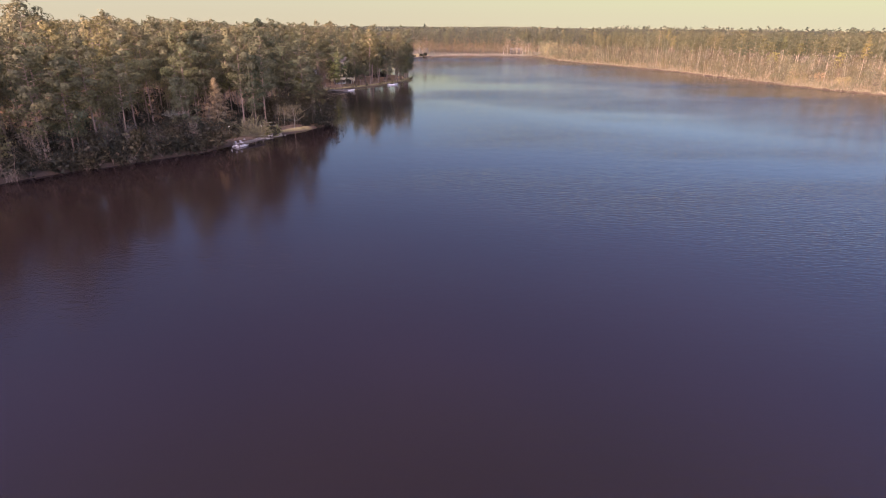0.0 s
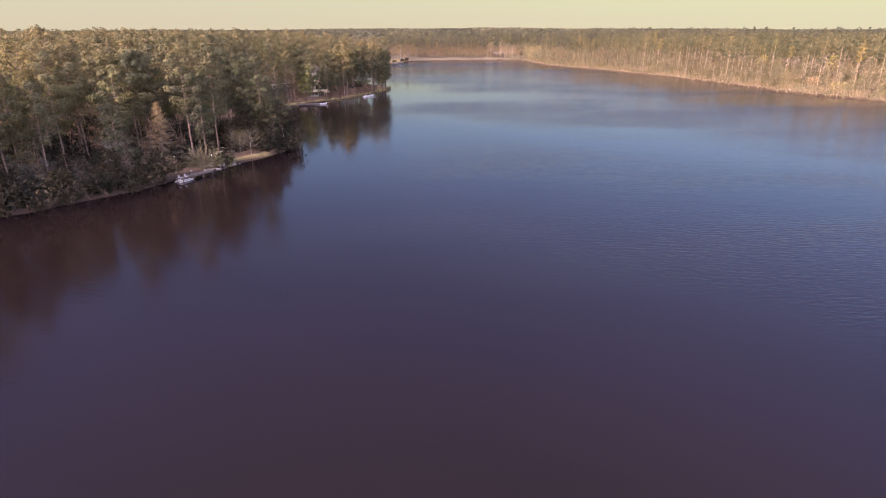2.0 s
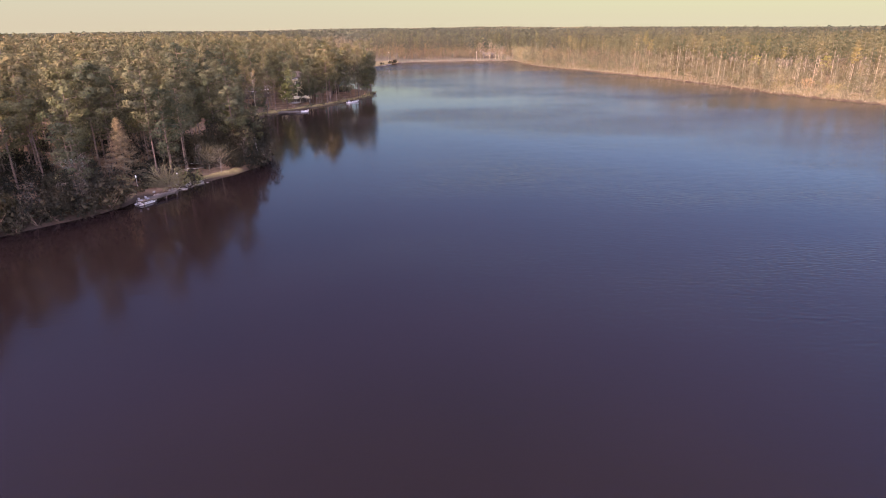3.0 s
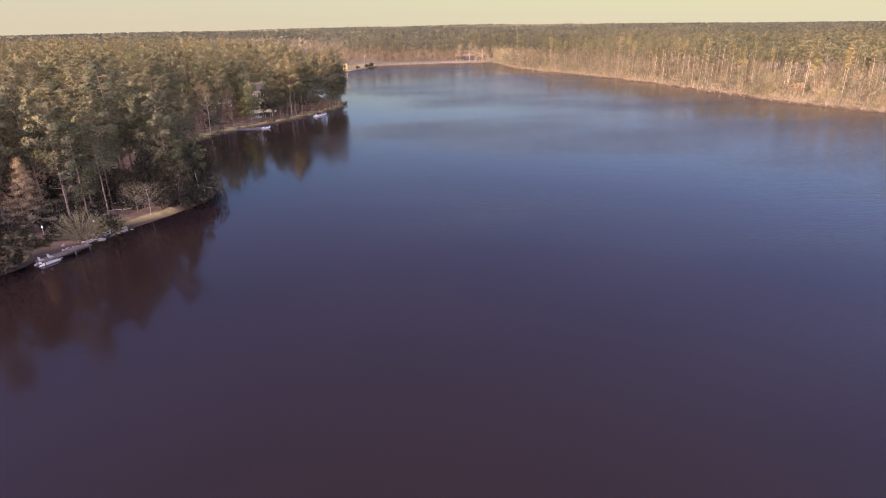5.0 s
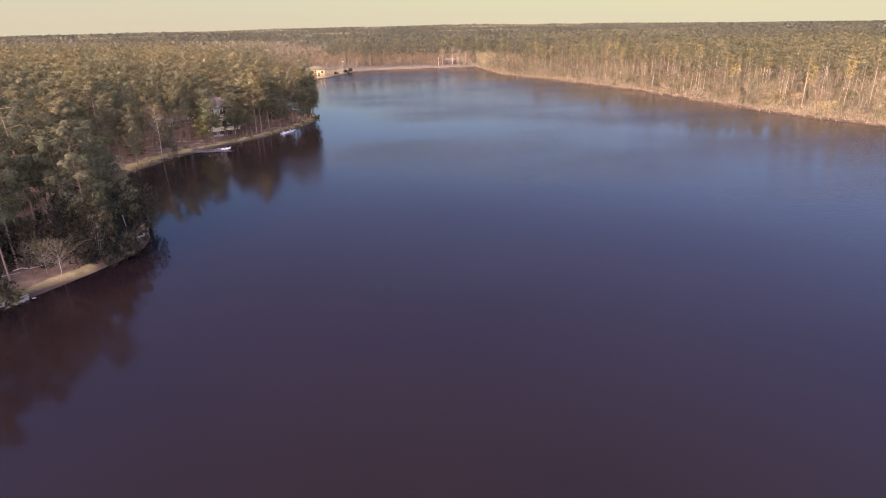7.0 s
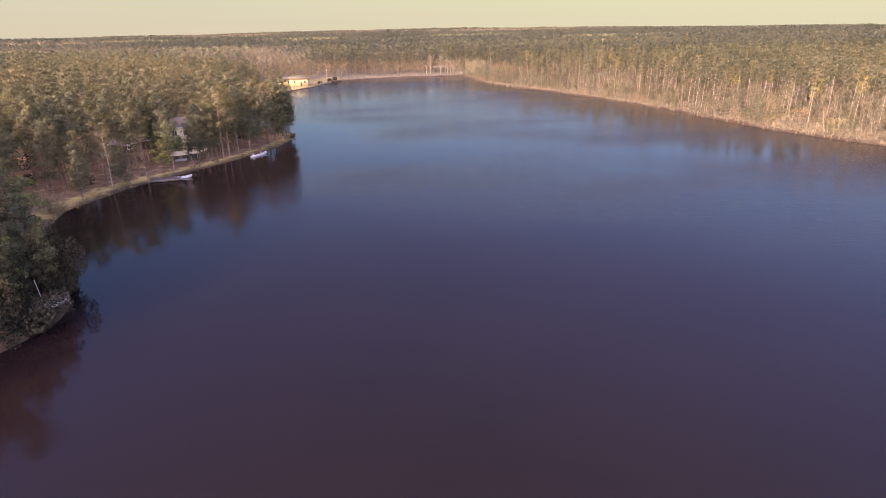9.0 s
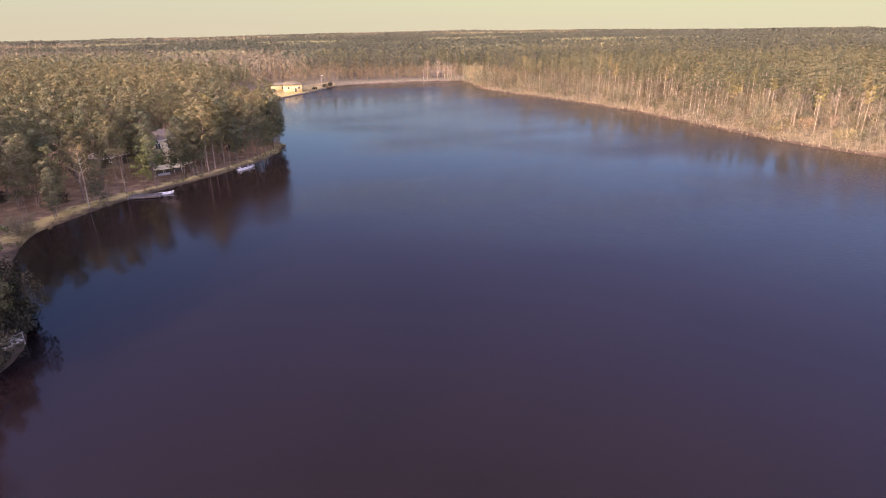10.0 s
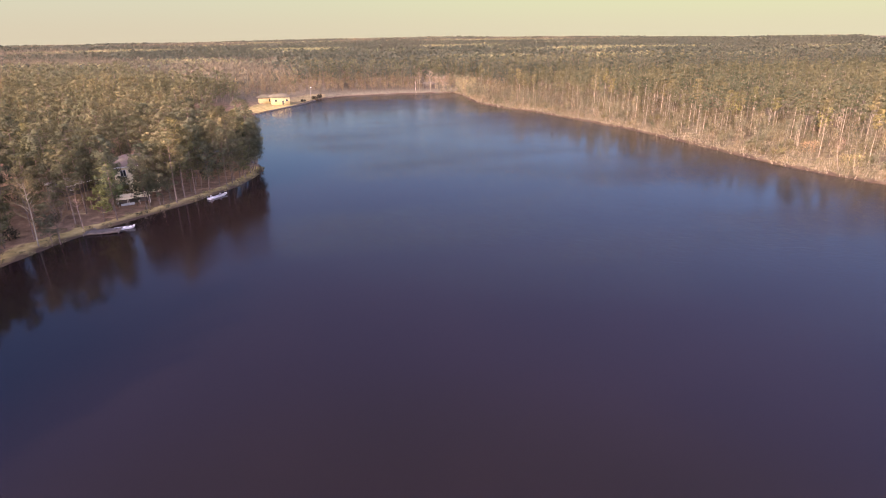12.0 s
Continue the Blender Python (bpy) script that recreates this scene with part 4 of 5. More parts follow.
woods("sapling_thicket_west", [spray_shape(np.random.default_rng(160 + k), 5.0 + 1.3 * k, 1.4, 90, 0.42, stretch=0.07) for k in range(4)], with_height(pw), r.uniform(0.5, 1.0, len(pw)), BARK, DARK_TWIGS, "grey-brown leafless saplings under the west pines", r)
SHRUB = [bush_shape(np.random.default_rng(130 + k), 2.0 + 0.6 * k, 1.6 + 0.2 * k, 260, 0.24) for k in range(4)]
ps = jittered(-70, 14, 90, 275, 2.6, r)
sd = shore_distance(ps[:, 0], ps[:, 1])
ps = ps[(sd > 0.5) & (sd < 34) & (r.uniform(size=len(ps)) < np.where(ps[:, 1] < 122, 0.85, np.where(ps[:, 1] < 165, 0.32, 0.10))) & ((ps[:, 1] < 165) | (sd > 9)) & clear_of(ps, CLEAR)]
# more shrubs, added to keep the cleared bank and near shore strip dark
ps = np.concatenate([ps, [(-9.5, 152.5), (-10.5, 155), (-10, 146.5), (-12, 158), (-9.7, 154), (-15, 163), (-10.6, 144), (-11.5, 142.3), (-12.6, 141), (-28.6, 130.2), (-31.2, 127.5), (-30.2, 124.8), (-34.8, 122.6), (-36.5, 119.5), (-28.2, 133.2), (-29.8, 131.8), (-33.2, 125.2), (-26.6, 130.9), (-39.0, 116.0), (-23.6, 132.8), (-24.8, 128.9), (-28.4, 127.3), (-32.5, 129.5), (-22.2, 134.6), (-23.5, 137.0)], SHORE[(SHORE[:, 1] > 141) & (SHORE[:, 1] < 166) & (SHORE[:, 0] < 0) & (np.abs(SHORE[:, 1] - 150.8) > 2.6)] - [0.5, 0], SHORE[(SHORE[:, 1] > 55) & (SHORE[:, 1] < 121) & (SHORE[:, 0] < 0)] + [-0.4, 0.3]])
woods("evergreen_shrubs", SHRUB, with_height(ps), r.uniform(0.6, 1.25, len(ps)), BARK, EVERGREEN, "dark evergreen shrubs under the west pines", r)
pb = jittered(-75, -17, 70, 128, 1.6, r)
sd = shore_distance(pb[:, 0], pb[:, 1])
pb = pb[(sd > -0.4) & (sd < 3.5) & ((pb[:, 1] < 118) | (r.uniform(size=len(pb)) < 0.15)) & (r.uniform(size=len(pb)) < 0.7)]
woods("brush_west", [spray_shape(np.random.default_rng(150 + k), 1.6 + 0.4 * k, 1.1, 90, 0.34, 0.0, stems=5, stretch=0.07) for k in range(3)], with_height(pb), r.uniform(0.4, 0.95, len(pb)), BARK, DARK_TWIGS, "dark leafless brush along the west waterline", r)
pg = jittered(-40, 16, 184, 266, 1.3, r)
sd = shore_distance(pg[:, 0], pg[:, 1])
pg = pg[(sd > -0.2) & (sd < 5) & (r.uniform(size=len(pg)) < np.where(sd < 1.2, 0.6, 0.22))]
woods("rough_grass_west", [spray_shape(np.random.default_rng(170 + k), 0.45 + 0.2 * k, 0.7, 26, 0.28, 0.0, stems=3, stretch=0.2) for k in range(3)], with_height(pg), r.uniform(0.5, 1.2, len(pg)), BARK, REEDS, "rough dry grass along the lived-in west bank", r)
SHRUBS_EAST = [bush_shape(np.random.default_rng(140 + k), 2.4 + 0.7 * k, 1.7, 95, 0.42) for k in range(3)]
px = jittered(98, 230, 165, 440, 6.0, r)
sd = shore_distance(px[:, 0], px[:, 1])
px = px[(sd > 5) & (sd < 60) & (r.uniform(size=len(px)) < 0.6)]
woods("green_shrubs_east", SHRUBS_EAST, with_height(px), r.uniform(0.6, 1.3, len(px)), BARK, NEEDLES, "olive-green young pines and shrubs in the east brush", r)

# ---- single trees that stand out ----
def single_tree(name, shape, x, y, wood_mat, leaf_mat, label, leaf_part, turn=0.0, scale=1.0, sink=0.1):
    (tv, tq), (cv, cq) = shape
    tree = thing(name, pose(x, y, at_ground(x, y) - sink, 0, 0, turn) @ Matrix.Scale(scale, 4), label, "tree" if "bush" not in name else "bush")
    part("trunk", mesh_of("trunk", tv, tq, [wood_mat]), wood_mat, tree)
    part(leaf_part, mesh_of(leaf_part, cv, cq, [leaf_mat]), leaf_mat, tree)
    return tree


R = np.random.default_rng


def cone_shape(r, height, width):
    """A leafless conifer: straight trunk, level limbs that shorten upwards, drooping twig sprays."""
    n = 70
    u = (np.arange(n) + r.uniform(0, 1, n)) / n
    ang = np.arange(n) * 2.4
    reach = width * (1.03 - u) * r.uniform(0.75, 1.1, n)
    base = np.stack([0 * u, 0 * u, height * (0.1 + 0.88 * u)], 1)
    tip = base + np.stack([np.cos(ang) * reach, np.sin(ang) * reach, reach * 0.12], 1)
    wood = join(tubes([[0, 0, 0]], [[0, 0, height]], 0.13, 0.02, 7), tubes(base, tip, 0.035, 0.01, 4))
    k = r.integers(0, n, 7000)
    c = base[k] + (tip[k] - base[k]) * r.uniform(0.15, 1.02, (7000, 1)) + r.normal(size=(7000, 3)) * [0.14, 0.14, 0.10]
    out = c * [1, 1, 0]
    out /= np.linalg.norm(out, axis=1, keepdims=True) + 1e-6
    return wood, facing_tufts(c, out + [0, 0, 0.5], 0.34, r, 0.06)


single_tree("bald_cypress", cone_shape(R(201), 9.4, 4.3), -25.9, 134.0, PALE_OR_LIT_BARK, RUST_TWIGS, "leafless conical bald cypress with rusty tan twigs by the water", "crown")
def fan_bush(r, height, width, stems=90):
    """A leafless bush: stems that fan out from one foot to a dome, each with fine side twigs."""
    d = r.normal(size=(stems, 3)) * [1, 1, 0.5] + [0, 0, 0.55]
    d[:, 2] = np.abs(d[:, 2]) + 0.12
    d /= np.linalg.norm(d, axis=1, keepdims=True)
    tip = d * [width, width, height] * r.uniform(0.75, 1.1, (stems, 1))
    foot = tip * [0.08, 0.08, 0]
    k = r.integers(0, stems, stems * 18)
    p = foot[k] + (tip - foot)[k] * r.uniform(0.35, 1, (len(k), 1))
    e = p + (d[k] * 0.6 + r.normal(size=(len(k), 3)) * 0.45) * r.uniform(0.35, 0.8, (len(k), 1))
    return tubes(foot, tip, 0.018, 0.007, 3), tubes(p, e, 0.013, 0.006, 3)


# bushes added to darken open bank where shadow should lie
for x, y, h, w in [(-24.6, 125.2, 1.6, 1.5), (-22.8, 127.2, 1.2, 1.3), (-26.6, 127.8, 2.0, 1.7), (-21.6, 130.4, 1.6, 1.4), (-27.6, 123.6, 2.2, 1.8), (-23.6, 122.6, 1.3, 1.4), (-20.6, 132.6, 2.0, 1.6)]:
    single_tree("evergreen_bush", bush_shape(R(int(300 - 3 * x)), h, w, 420, 0.2), x, y, BARK, EVERGREEN, "low dark evergreen bush added to darken the bank", "crown")
single_tree("bare_bush", fan_bush(R(202), 3.9, 3.0, 130), -19.2, 130.4, PALE_OR_LIT_BARK, GOLD_TWIGS, "leafless many-stemmed bush with straw-coloured twigs on the bank", "crown")
single_tree("bare_bush", fan_bush(R(203), 2.4, 1.7, 40), -16.4, 132.8, PALE_OR_LIT_BARK, FRESH, "low bush with first green leaves beside the stones", "crown")
for k, (x, y, h, w) in enumerate([(-13.6, 138.4, 4.0, 2.6), (-15.6, 139.4, 3.6, 2.0)]):
    single_tree("bare_tree", bare_shape(R(205 + k), h, w, 420, 0.15, 0.22, False, 34), x, y, PALE_OR_LIT_BARK, TWIGS, "small leafless tree with a pale trunk and spreading grey twigs", "crown", 40 * k)
for k, (x, y, h) in enumerate([(-20.4, 203.8, 11.5), (-17.6, 205.2, 9.5), (-22.5, 207.5, 12.0), (-16.5, 212.5, 9.0), (-26.0, 204.5, 10.0)]):
    single_tree("bare_tree", bare_shape(R(210 + k), h, 2.2, 360, 0.24, 0.3, False, 30), x, y, PALE_OR_LIT_BARK if k < 1 else BARK, TWIGS, "leafless hardwood with a whitish trunk on the west lawn" if k < 1 else "leafless brown hardwood beside the west lawn", "crown", 70 * k)
for k, (x, y, h) in enumerate([(-14.2, 157.8, 8.0), (-16.4, 162.5, 9.0), (-12.6, 154.2, 6.5), (-16.1, 161.3, 7.0), (-16.0, 157.5, 6.5)]):
    single_tree("bare_tree", bare_shape(R(270 + k), h, 2.6, 700, 0.2, 0.25, False, 34), x, y, BARK, RUST_TWIGS, "leafless tree with rusty twigs among dark evergreens", "crown", 60 * k)
single_tree("bare_bush", fan_bush(R(280), 4.2, 3.0), -25.5, 189.5, BARK, GOLD_TWIGS, "leafless straw-gold bush at the end of the lawn", "crown")
single_tree("spring_tree", pine_shape(R(221), 7.0, 700, 0.26, 0.28, 2.0, 6, 20), -14.0, 216.0, BARK, FRESH, "small tree in fresh yellow-green leaf on the lawn", "crown")
single_tree("spring_tree", pine_shape(R(222), 10.5, 800, 0.34, 0.35, 2.4, 6, 22), -13.0, 219.5, BARK, FRESH, "yellow-green young tree beside the white shed", "crown", 50)
single_tree("spring_tree", pine_shape(R(223), 11.0, 700, 0.36, 0.3, 1.9, 6, 18), -18.5, 168.5, BARK, FRESH, "young tree with ochre-green leaves among the pines", "crown", 90)
single_tree("spring_tree", pine_shape(R(224), 9.0, 700, 0.36, 0.3, 2.2, 6, 18), -14.0, 151.0, BARK, FRESH, "yellow-green young tree behind the dock", "crown", 20)
for k, (x, y, h, w) in enumerate([(109.5, 449, 11, 3.2), (112, 441, 10, 3.0), (109, 454, 8.5, 2.6), (109.5, 429, 8.0, 2.4), (113, 417, 8.5, 2.5)]):
    single_tree("budding_tree", spray_shape(R(230 + k), h, w, 1500, 0.5, 0.02, stems=7, stretch=0.10), x, y, PALE_OR_LIT_BARK, GOLD_TWIGS, "dense leafless willow with straw-gold twigs at the lake corner", "crown", 30 * k)
for k, (x, y, h) in enumerate([(94, 478, 12), (99, 480, 10), (103, 477, 9), (88, 482, 11)]):
    single_tree("bare_tree", bare_shape(R(240 + k), h, 3.0, 420, 0.3, 0.2, False, 34), x, y, PALE_OR_LIT_BARK, GREY_TWIGS, "pale leafless tree behind the dam", "crown", 50 * k)

for k, (x, y, h, w) in enumerate([(-11.6, 142.6, 4.2, 1.9), (-12.0, 145.6, 6.6, 2.5), (-11.6, 147.2, 5.6, 2.0), (-13.6, 150.6, 8.0, 2.7), (-11.6, 153.4, 7.0, 2.4), (-11.6, 156.2, 6.4, 2.4), (-13.6, 159.0, 7.5, 2.7), (-14.8, 146.5, 8.5, 2.9), (-17.5, 143.0, 6.5, 2.6), (-21.5, 141.5, 6.0, 2.6), (-28.5, 118.4, 3.4, 2.0), (-31.5, 114.8, 4.2, 2.2), (-35.5, 112.0, 4.6, 2.4), (-29.5, 121.5, 5.0, 2.3)]):
    single_tree("evergreen_tree", bush_shape(R(250 + k), h, w, 2300, 0.17), x, y, BARK, EVERGREEN, "dense dark evergreen leaning over the water by the dock", "crown", 45 * k)

BLOSSOM = foliage("white_blossom", [(0, (0.26, 0.24, 0.20)), (0.5, (0.38, 0.355, 0.30)), (1, (0.50, 0.47, 0.41))], 0.3)
single_tree("dogwood", bare_shape(R(290), 2.9, 2.6, 620, 0.12, 0.3, False, 30), -32.9, 134.0, BARK, BLOSSOM, "small dogwood with layered limbs in white blossom on the shaded bank", "crown")
PURPLE_TWIGS = foliage("purple_twigs", [(0, (0.070, 0.054, 0.050)), (0.5, (0.110, 0.086, 0.078)), (1, (0.155, 0.124, 0.112))], 0.2)
for k, (x, y, kind) in enumerate([(161.0, 239.3, 'r'), (168.4, 237.4, 'd'), (206.3, 323.4, 'd'), (183.8, 310.7, 'r'), (182.0, 239.2, 'r'), (186.3, 342.5, 'd'), (176.7, 265.7, 'r'), (166.0, 348.7, 'r'), (161.8, 256.3, 'g'), (158.9, 222.6, 'g')]):
    leaf, words = {"r": (RUST_TWIGS, "broad leafless bush with rusty orange twigs on the east bank"), "d": (PURPLE_TWIGS, "dense leafless bush with dark purplish twigs on the east bank"),
                   "g": (GOLD_TWIGS, "broad straw-gold leafless bush on the east bank")}[kind]
    single_tree("bare_bush", spray_shape(R(320 + k), 3.6 + 0.5 * (k % 3), 2.6 + 0.4 * (k % 2), 900, 0.34, 0.02, stems=8, stretch=0.10), x, y, PALE_OR_LIT_BARK, leaf, words, "crown", 40 * k)
for k, (x, y, h) in enumerate([(182.8, 258.5, 8.5), (196.3, 412.1, 9.5), (177.4, 293.5, 7.5)]):
    single_tree("spring_tree", pine_shape(R(340 + k), h, 800, 0.34, 0.25, 2.3, 6, 20), x, y, PALE_OR_LIT_BARK, FRESH, "young tree in yellow-green leaf among the east pines", "crown", 50 * k)

# ---- stones and driftwood on the near point ----
stone_meshes = []
for k in range(4):
    bm = bmesh.new()
    bmesh.ops.create_icosphere(bm, subdivisions=2, radius=0.5)
    for v in bm.verts:
        v.co *= 1 + 0.35 * noise.noise(v.co * 2.2 + Vector((7.0 * k, 0, 0)))
        v.co.z *= 0.62
        v.co.x *= 1.25
    me = bpy.data.meshes.new("stone")
    bm.to_mesh(me)
    bm.free()
    me.materials.append(STONE)
    stone_meshes.append(me)


brown_meshes = [me.copy() for me in stone_meshes]
for me in brown_meshes:
    me.materials[0] = BROWN_STONE


def stone(x, y, size, k, turn, label, group, meshes=stone_meshes):
    ob = new("stone", meshes[k % 4])
    ob.matrix_world = pose(x, y, max(at_ground(x, y), -0.1) + 0.12 * size, 0, 8 * (k % 3), turn) @ Matrix.Scale(size, 4)
    return tagged(ob, label, "stone", group)


r = np.random.default_rng(31)
for k in range(46):
    f = r.uniform()
    x, y = (-19.6 + 1.8 * f, 127.3 + 2.6 * f) if k < 24 else (-17.6 + 2.6 * f, 130.6 + 3.0 * f)
    stone(x + r.normal(0, 0.4), y + r.normal(0, 0.4), r.uniform(0.25, 0.6), k, r.uniform(0, 360), "pale angular stone in the bank's rubble pile", "rubble on the bank")
for k in range(60):
    f = k / 59
    x, y = 28 + 76 * f, 451.5 + 10 * min(1, f * 4) + r.normal(0, 0.4)
    d = float(shore_distance([x], [y])[0])
    stone(x + r.normal(0, 0.7), y - d + r.uniform(-0.1, 0.9), r.uniform(0.3, 0.8), k, r.uniform(0, 360), "brown stone of the dam's riprap edge", "riprap along the dam", brown_meshes)


def driftwood(x, y, turn, length):
    g = Geo()
    pts = [(length * (i / 4 - 0.5), 0.12 * length * math.sin(i * 1.9), 0.12 + 0.05 * (i % 2)) for i in range(5)]
    g.tube(pts, [0.09, 0.085, 0.07, 0.055, 0.02], 6)
    g.tube([pts[2], (pts[2][0] + 0.5, pts[2][1] + 0.35, 0.42)], [0.04, 0.012], 5)
    g.tube([pts[3], (pts[3][0] + 0.3, pts[3][1] - 0.4, 0.3)], [0.035, 0.012], 5)
    ob = new("driftwood_log", g.mesh("driftwood_log", PALE_WOOD))
    ob.matrix_world = pose(x, y, at_ground(x, y) - 0.03, 0, 0, turn)
    return tagged(ob, "bleached fallen limb lying on the bank", "log")


for x, y, turn, length in [(-16.9, 132.2, 35, 2.4), (-15.8, 133.6, 60, 1.8), (-17.8, 130.2, 10, 2.0), (-18.4, 141.5, 20, 3.2), (-20.5, 139.5, 10, 3.6), (-27, 121.5, 40, 3.0), (-34.5, 112.5, 20, 3.0), (-19.5, 145, 15, 2.8)]:
    driftwood(x, y, turn, length)


def garden_lamp(x, y, height, label):
    z = at_ground(x, y)
    lamp = thing("garden_lamp", pose(x, y, z - 0.05), label, "lamp")
    part("post", Geo().tube([(0, 0, 0), (0, 0, height)], [0.05, 0.04], 8), GREY_WOOD, lamp)
    g = Geo().tube([(0, 0, height), (0, 0, height + 0.08), (0, 0, height + 0.22), (0, 0, height + 0.30)], [0.05, 0.085, 0.085, 0.03], 10)
    part("globe", g, LAMP_GLOBE, lamp, "white round globe")
    return lamp


garden_lamp(-23.2, 130.3, 1.5, "thin post with a white globe beside the cypress")
garden_lamp(-18.2, 132.2, 1.3, "short post with a white globe on the bank")


# ---- boats and docks ----
def bulkhead(x0, y0, x1, y1):
    """A plank walk along the bank on short posts."""
    length, turn = math.hypot(x1 - x0, y1 - y0), math.degrees(math.atan2(y1 - y0, x1 - x0))
    walkway = thing("plank_walk", pose((x0 + x1) / 2, (y0 + y1) / 2, 0, 0, 0, turn), "dark weathered plank walk along the waterline", "walkway")
    n = int(length / 0.3)
    board = Geo().box((0.27, 1.15, 0.05), (0, 0, 0)).mesh("plank", DARK_WOOD)
    for i in range(n):
        b = part("plank", board, GREY_WOOD, walkway)
        b.location = (-length / 2 + 0.15 + i * length / n, 0, 0.50)
    for side in (-0.48, 0.48):
        part("beam", Geo().box((length, 0.09, 0.16), (0, side, 0.39)), DARK_WOOD, walkway)
        for i in range(4):
            part("post", Geo().tube([(-length / 2 + 0.3 + i * (length - 0.6) / 3, side * 1.12, -1.2), (-length / 2 + 0.3 + i * (length - 0.6) / 3, side * 1.12, 0.62)], [0.07, 0.065], 7), DARK_WOOD, walkway)
    return walkway


bulkhead(-20.3, 122.6, -17.2, 127.6)


def mini_pontoon(x, y, turn):
    boat = thing("pontoon_boat", pose(x, y, 0, 0, 0, turn) @ Matrix.Scale(0.84, 4), "small two-seat pontoon boat with white floats moored at the bank", "boat", "boats on the lake")
    for side in (-0.52, 0.52):
        g = Geo().tube([(-1.5, side, 0.10), (-1.35, side, 0.10), (1.1, side, 0.10), (1.45, side, 0.16), (1.6, side, 0.24)], [0.06, 0.14, 0.14, 0.10, 0.03], 10)
        part("float", g, BOAT_PAINT, boat, "white tapered float")
    part("deck", Geo().box((2.1, 1.15, 0.07), (-0.1, 0, 0.33)), GREY_METAL, boat, "grey deck plate")
    for sx in (-0.75, 0.45):
        seat = part("seat", Geo().box((0.46, 0.48, 0.1), (sx, 0, 0.68)), GREY_PLASTIC, boat, "grey moulded seat")
        part("backrest", Geo().box((0.08, 0.48, 0.44), (sx - 0.26, 0, 0.92), 0, 0), GREY_PLASTIC, seat, "grey backrest")
        part("pedestal", Geo().tube([(sx, 0, 0.36), (sx, 0, 0.65)], [0.05, 0.05], 8), BLACK_PLASTIC, seat)
    motor = part("motor", Geo().box((0.22, 0.2, 0.3), (-1.35, 0, 0.62)), BLACK_PLASTIC, boat, "small black motor")
    part("shaft", Geo().tube([(-1.38, 0, 0.48), (-1.42, 0, -0.3)], [0.03, 0.03], 6), BLACK_PLASTIC, motor)
    return boat


mini_pontoon(-19.8, 123.4, 57)


def jon_boat(x, y, turn, length, width, label, motor=True):
    """A flat-bottomed aluminium boat: shell with flared sides, square bow, thwarts and motor."""
    boat = thing("jon_boat", pose(x, y, 0, 0, 0, turn), label, "boat", "boats on the lake")
    secs = [(-0.5, 0.80, 0.92, 0.0), (-0.25, 0.82, 1.0, 0.0), (0.1, 0.82, 1.0, 0.0), (0.32, 0.74, 0.93, 0.06), (0.46, 0.62, 0.80, 0.24), (0.5, 0.58, 0.74, 0.34)]
    verts, quads = [], []
    for fx, low, top, rise in secs:
        b, t = width / 2 * low, width / 2 * top
        z0 = -0.1 + rise
        verts += [(fx * length, -t, 0.32 + rise * 0.4), (fx * length, -b, z0), (fx * length, b, z0), (fx * length, t, 0.32 + rise * 0.4),
                  (fx * length, t - 0.06, 0.32 + rise * 0.4), (fx * length, b - 0.05, z0 + 0.06), (fx * length, -b + 0.05, z0 + 0.06), (fx * length, -t + 0.06, 0.32 + rise * 0.4)]
    for s in range(len(secs) - 1):
        for i in range(8):
            a, b = s * 8 + i, s * 8 + (i + 1) % 8
            quads.append([a, a + 8, b + 8, b])
    e = (len(secs) - 1) * 8
    quads += [[0, 1, 6, 7], [1, 2, 5, 6], [2, 3, 4, 5], [e + 7, e + 6, e + 1, e], [e + 6, e + 5, e + 2, e + 1], [e + 5, e + 4, e + 3, e + 2]]
    part("hull", Geo().add(verts, quads), BOAT_PAINT, boat, "white hull with flared sides")
    t = width / 2
    part("transom", Geo().box((0.06, width * 0.8, 0.5), (-0.5 * length + 0.04, 0, 0.17)), BOAT_PAINT, boat)
    part("bow_plate", Geo().box((0.35, width * 0.68, 0.04), (0.46 * length, 0, 0.5)), GREY_METAL, boat)
    for fx in (-0.32, -0.02, 0.27):
        part("thwart", Geo().box((0.34, width * 0.84, 0.06), (fx * length, 0, 0.30)), GREY_METAL, boat)
    if motor:
        m = part("motor", Geo().box((0.34, 0.26, 0.34), (-0.5 * length - 0.12, 0, 0.66), edge=0.07), BLACK_PLASTIC, boat, "black outboard motor")
        part("shaft", Geo().box((0.12, 0.08, 0.9), (-0.5 * length - 0.14, 0, 0.1)), BLACK_PLASTIC, m)
        for fx in (-0.3, 0.2):
            seat = part("seat", Geo().box((0.42, 0.42, 0.1), (fx * length, 0, 0.46)), GREY_PLASTIC, boat, "folding seat")
            part("backrest", Geo().box((0.08, 0.42, 0.3), (fx * length - 0.2, 0, 0.66)), GREY_PLASTIC, seat)
    return boat


jon_boat(3.8, 232.2, 53, 5.2, 0.95, "long white flat-bottomed boat floating off the wooded point")


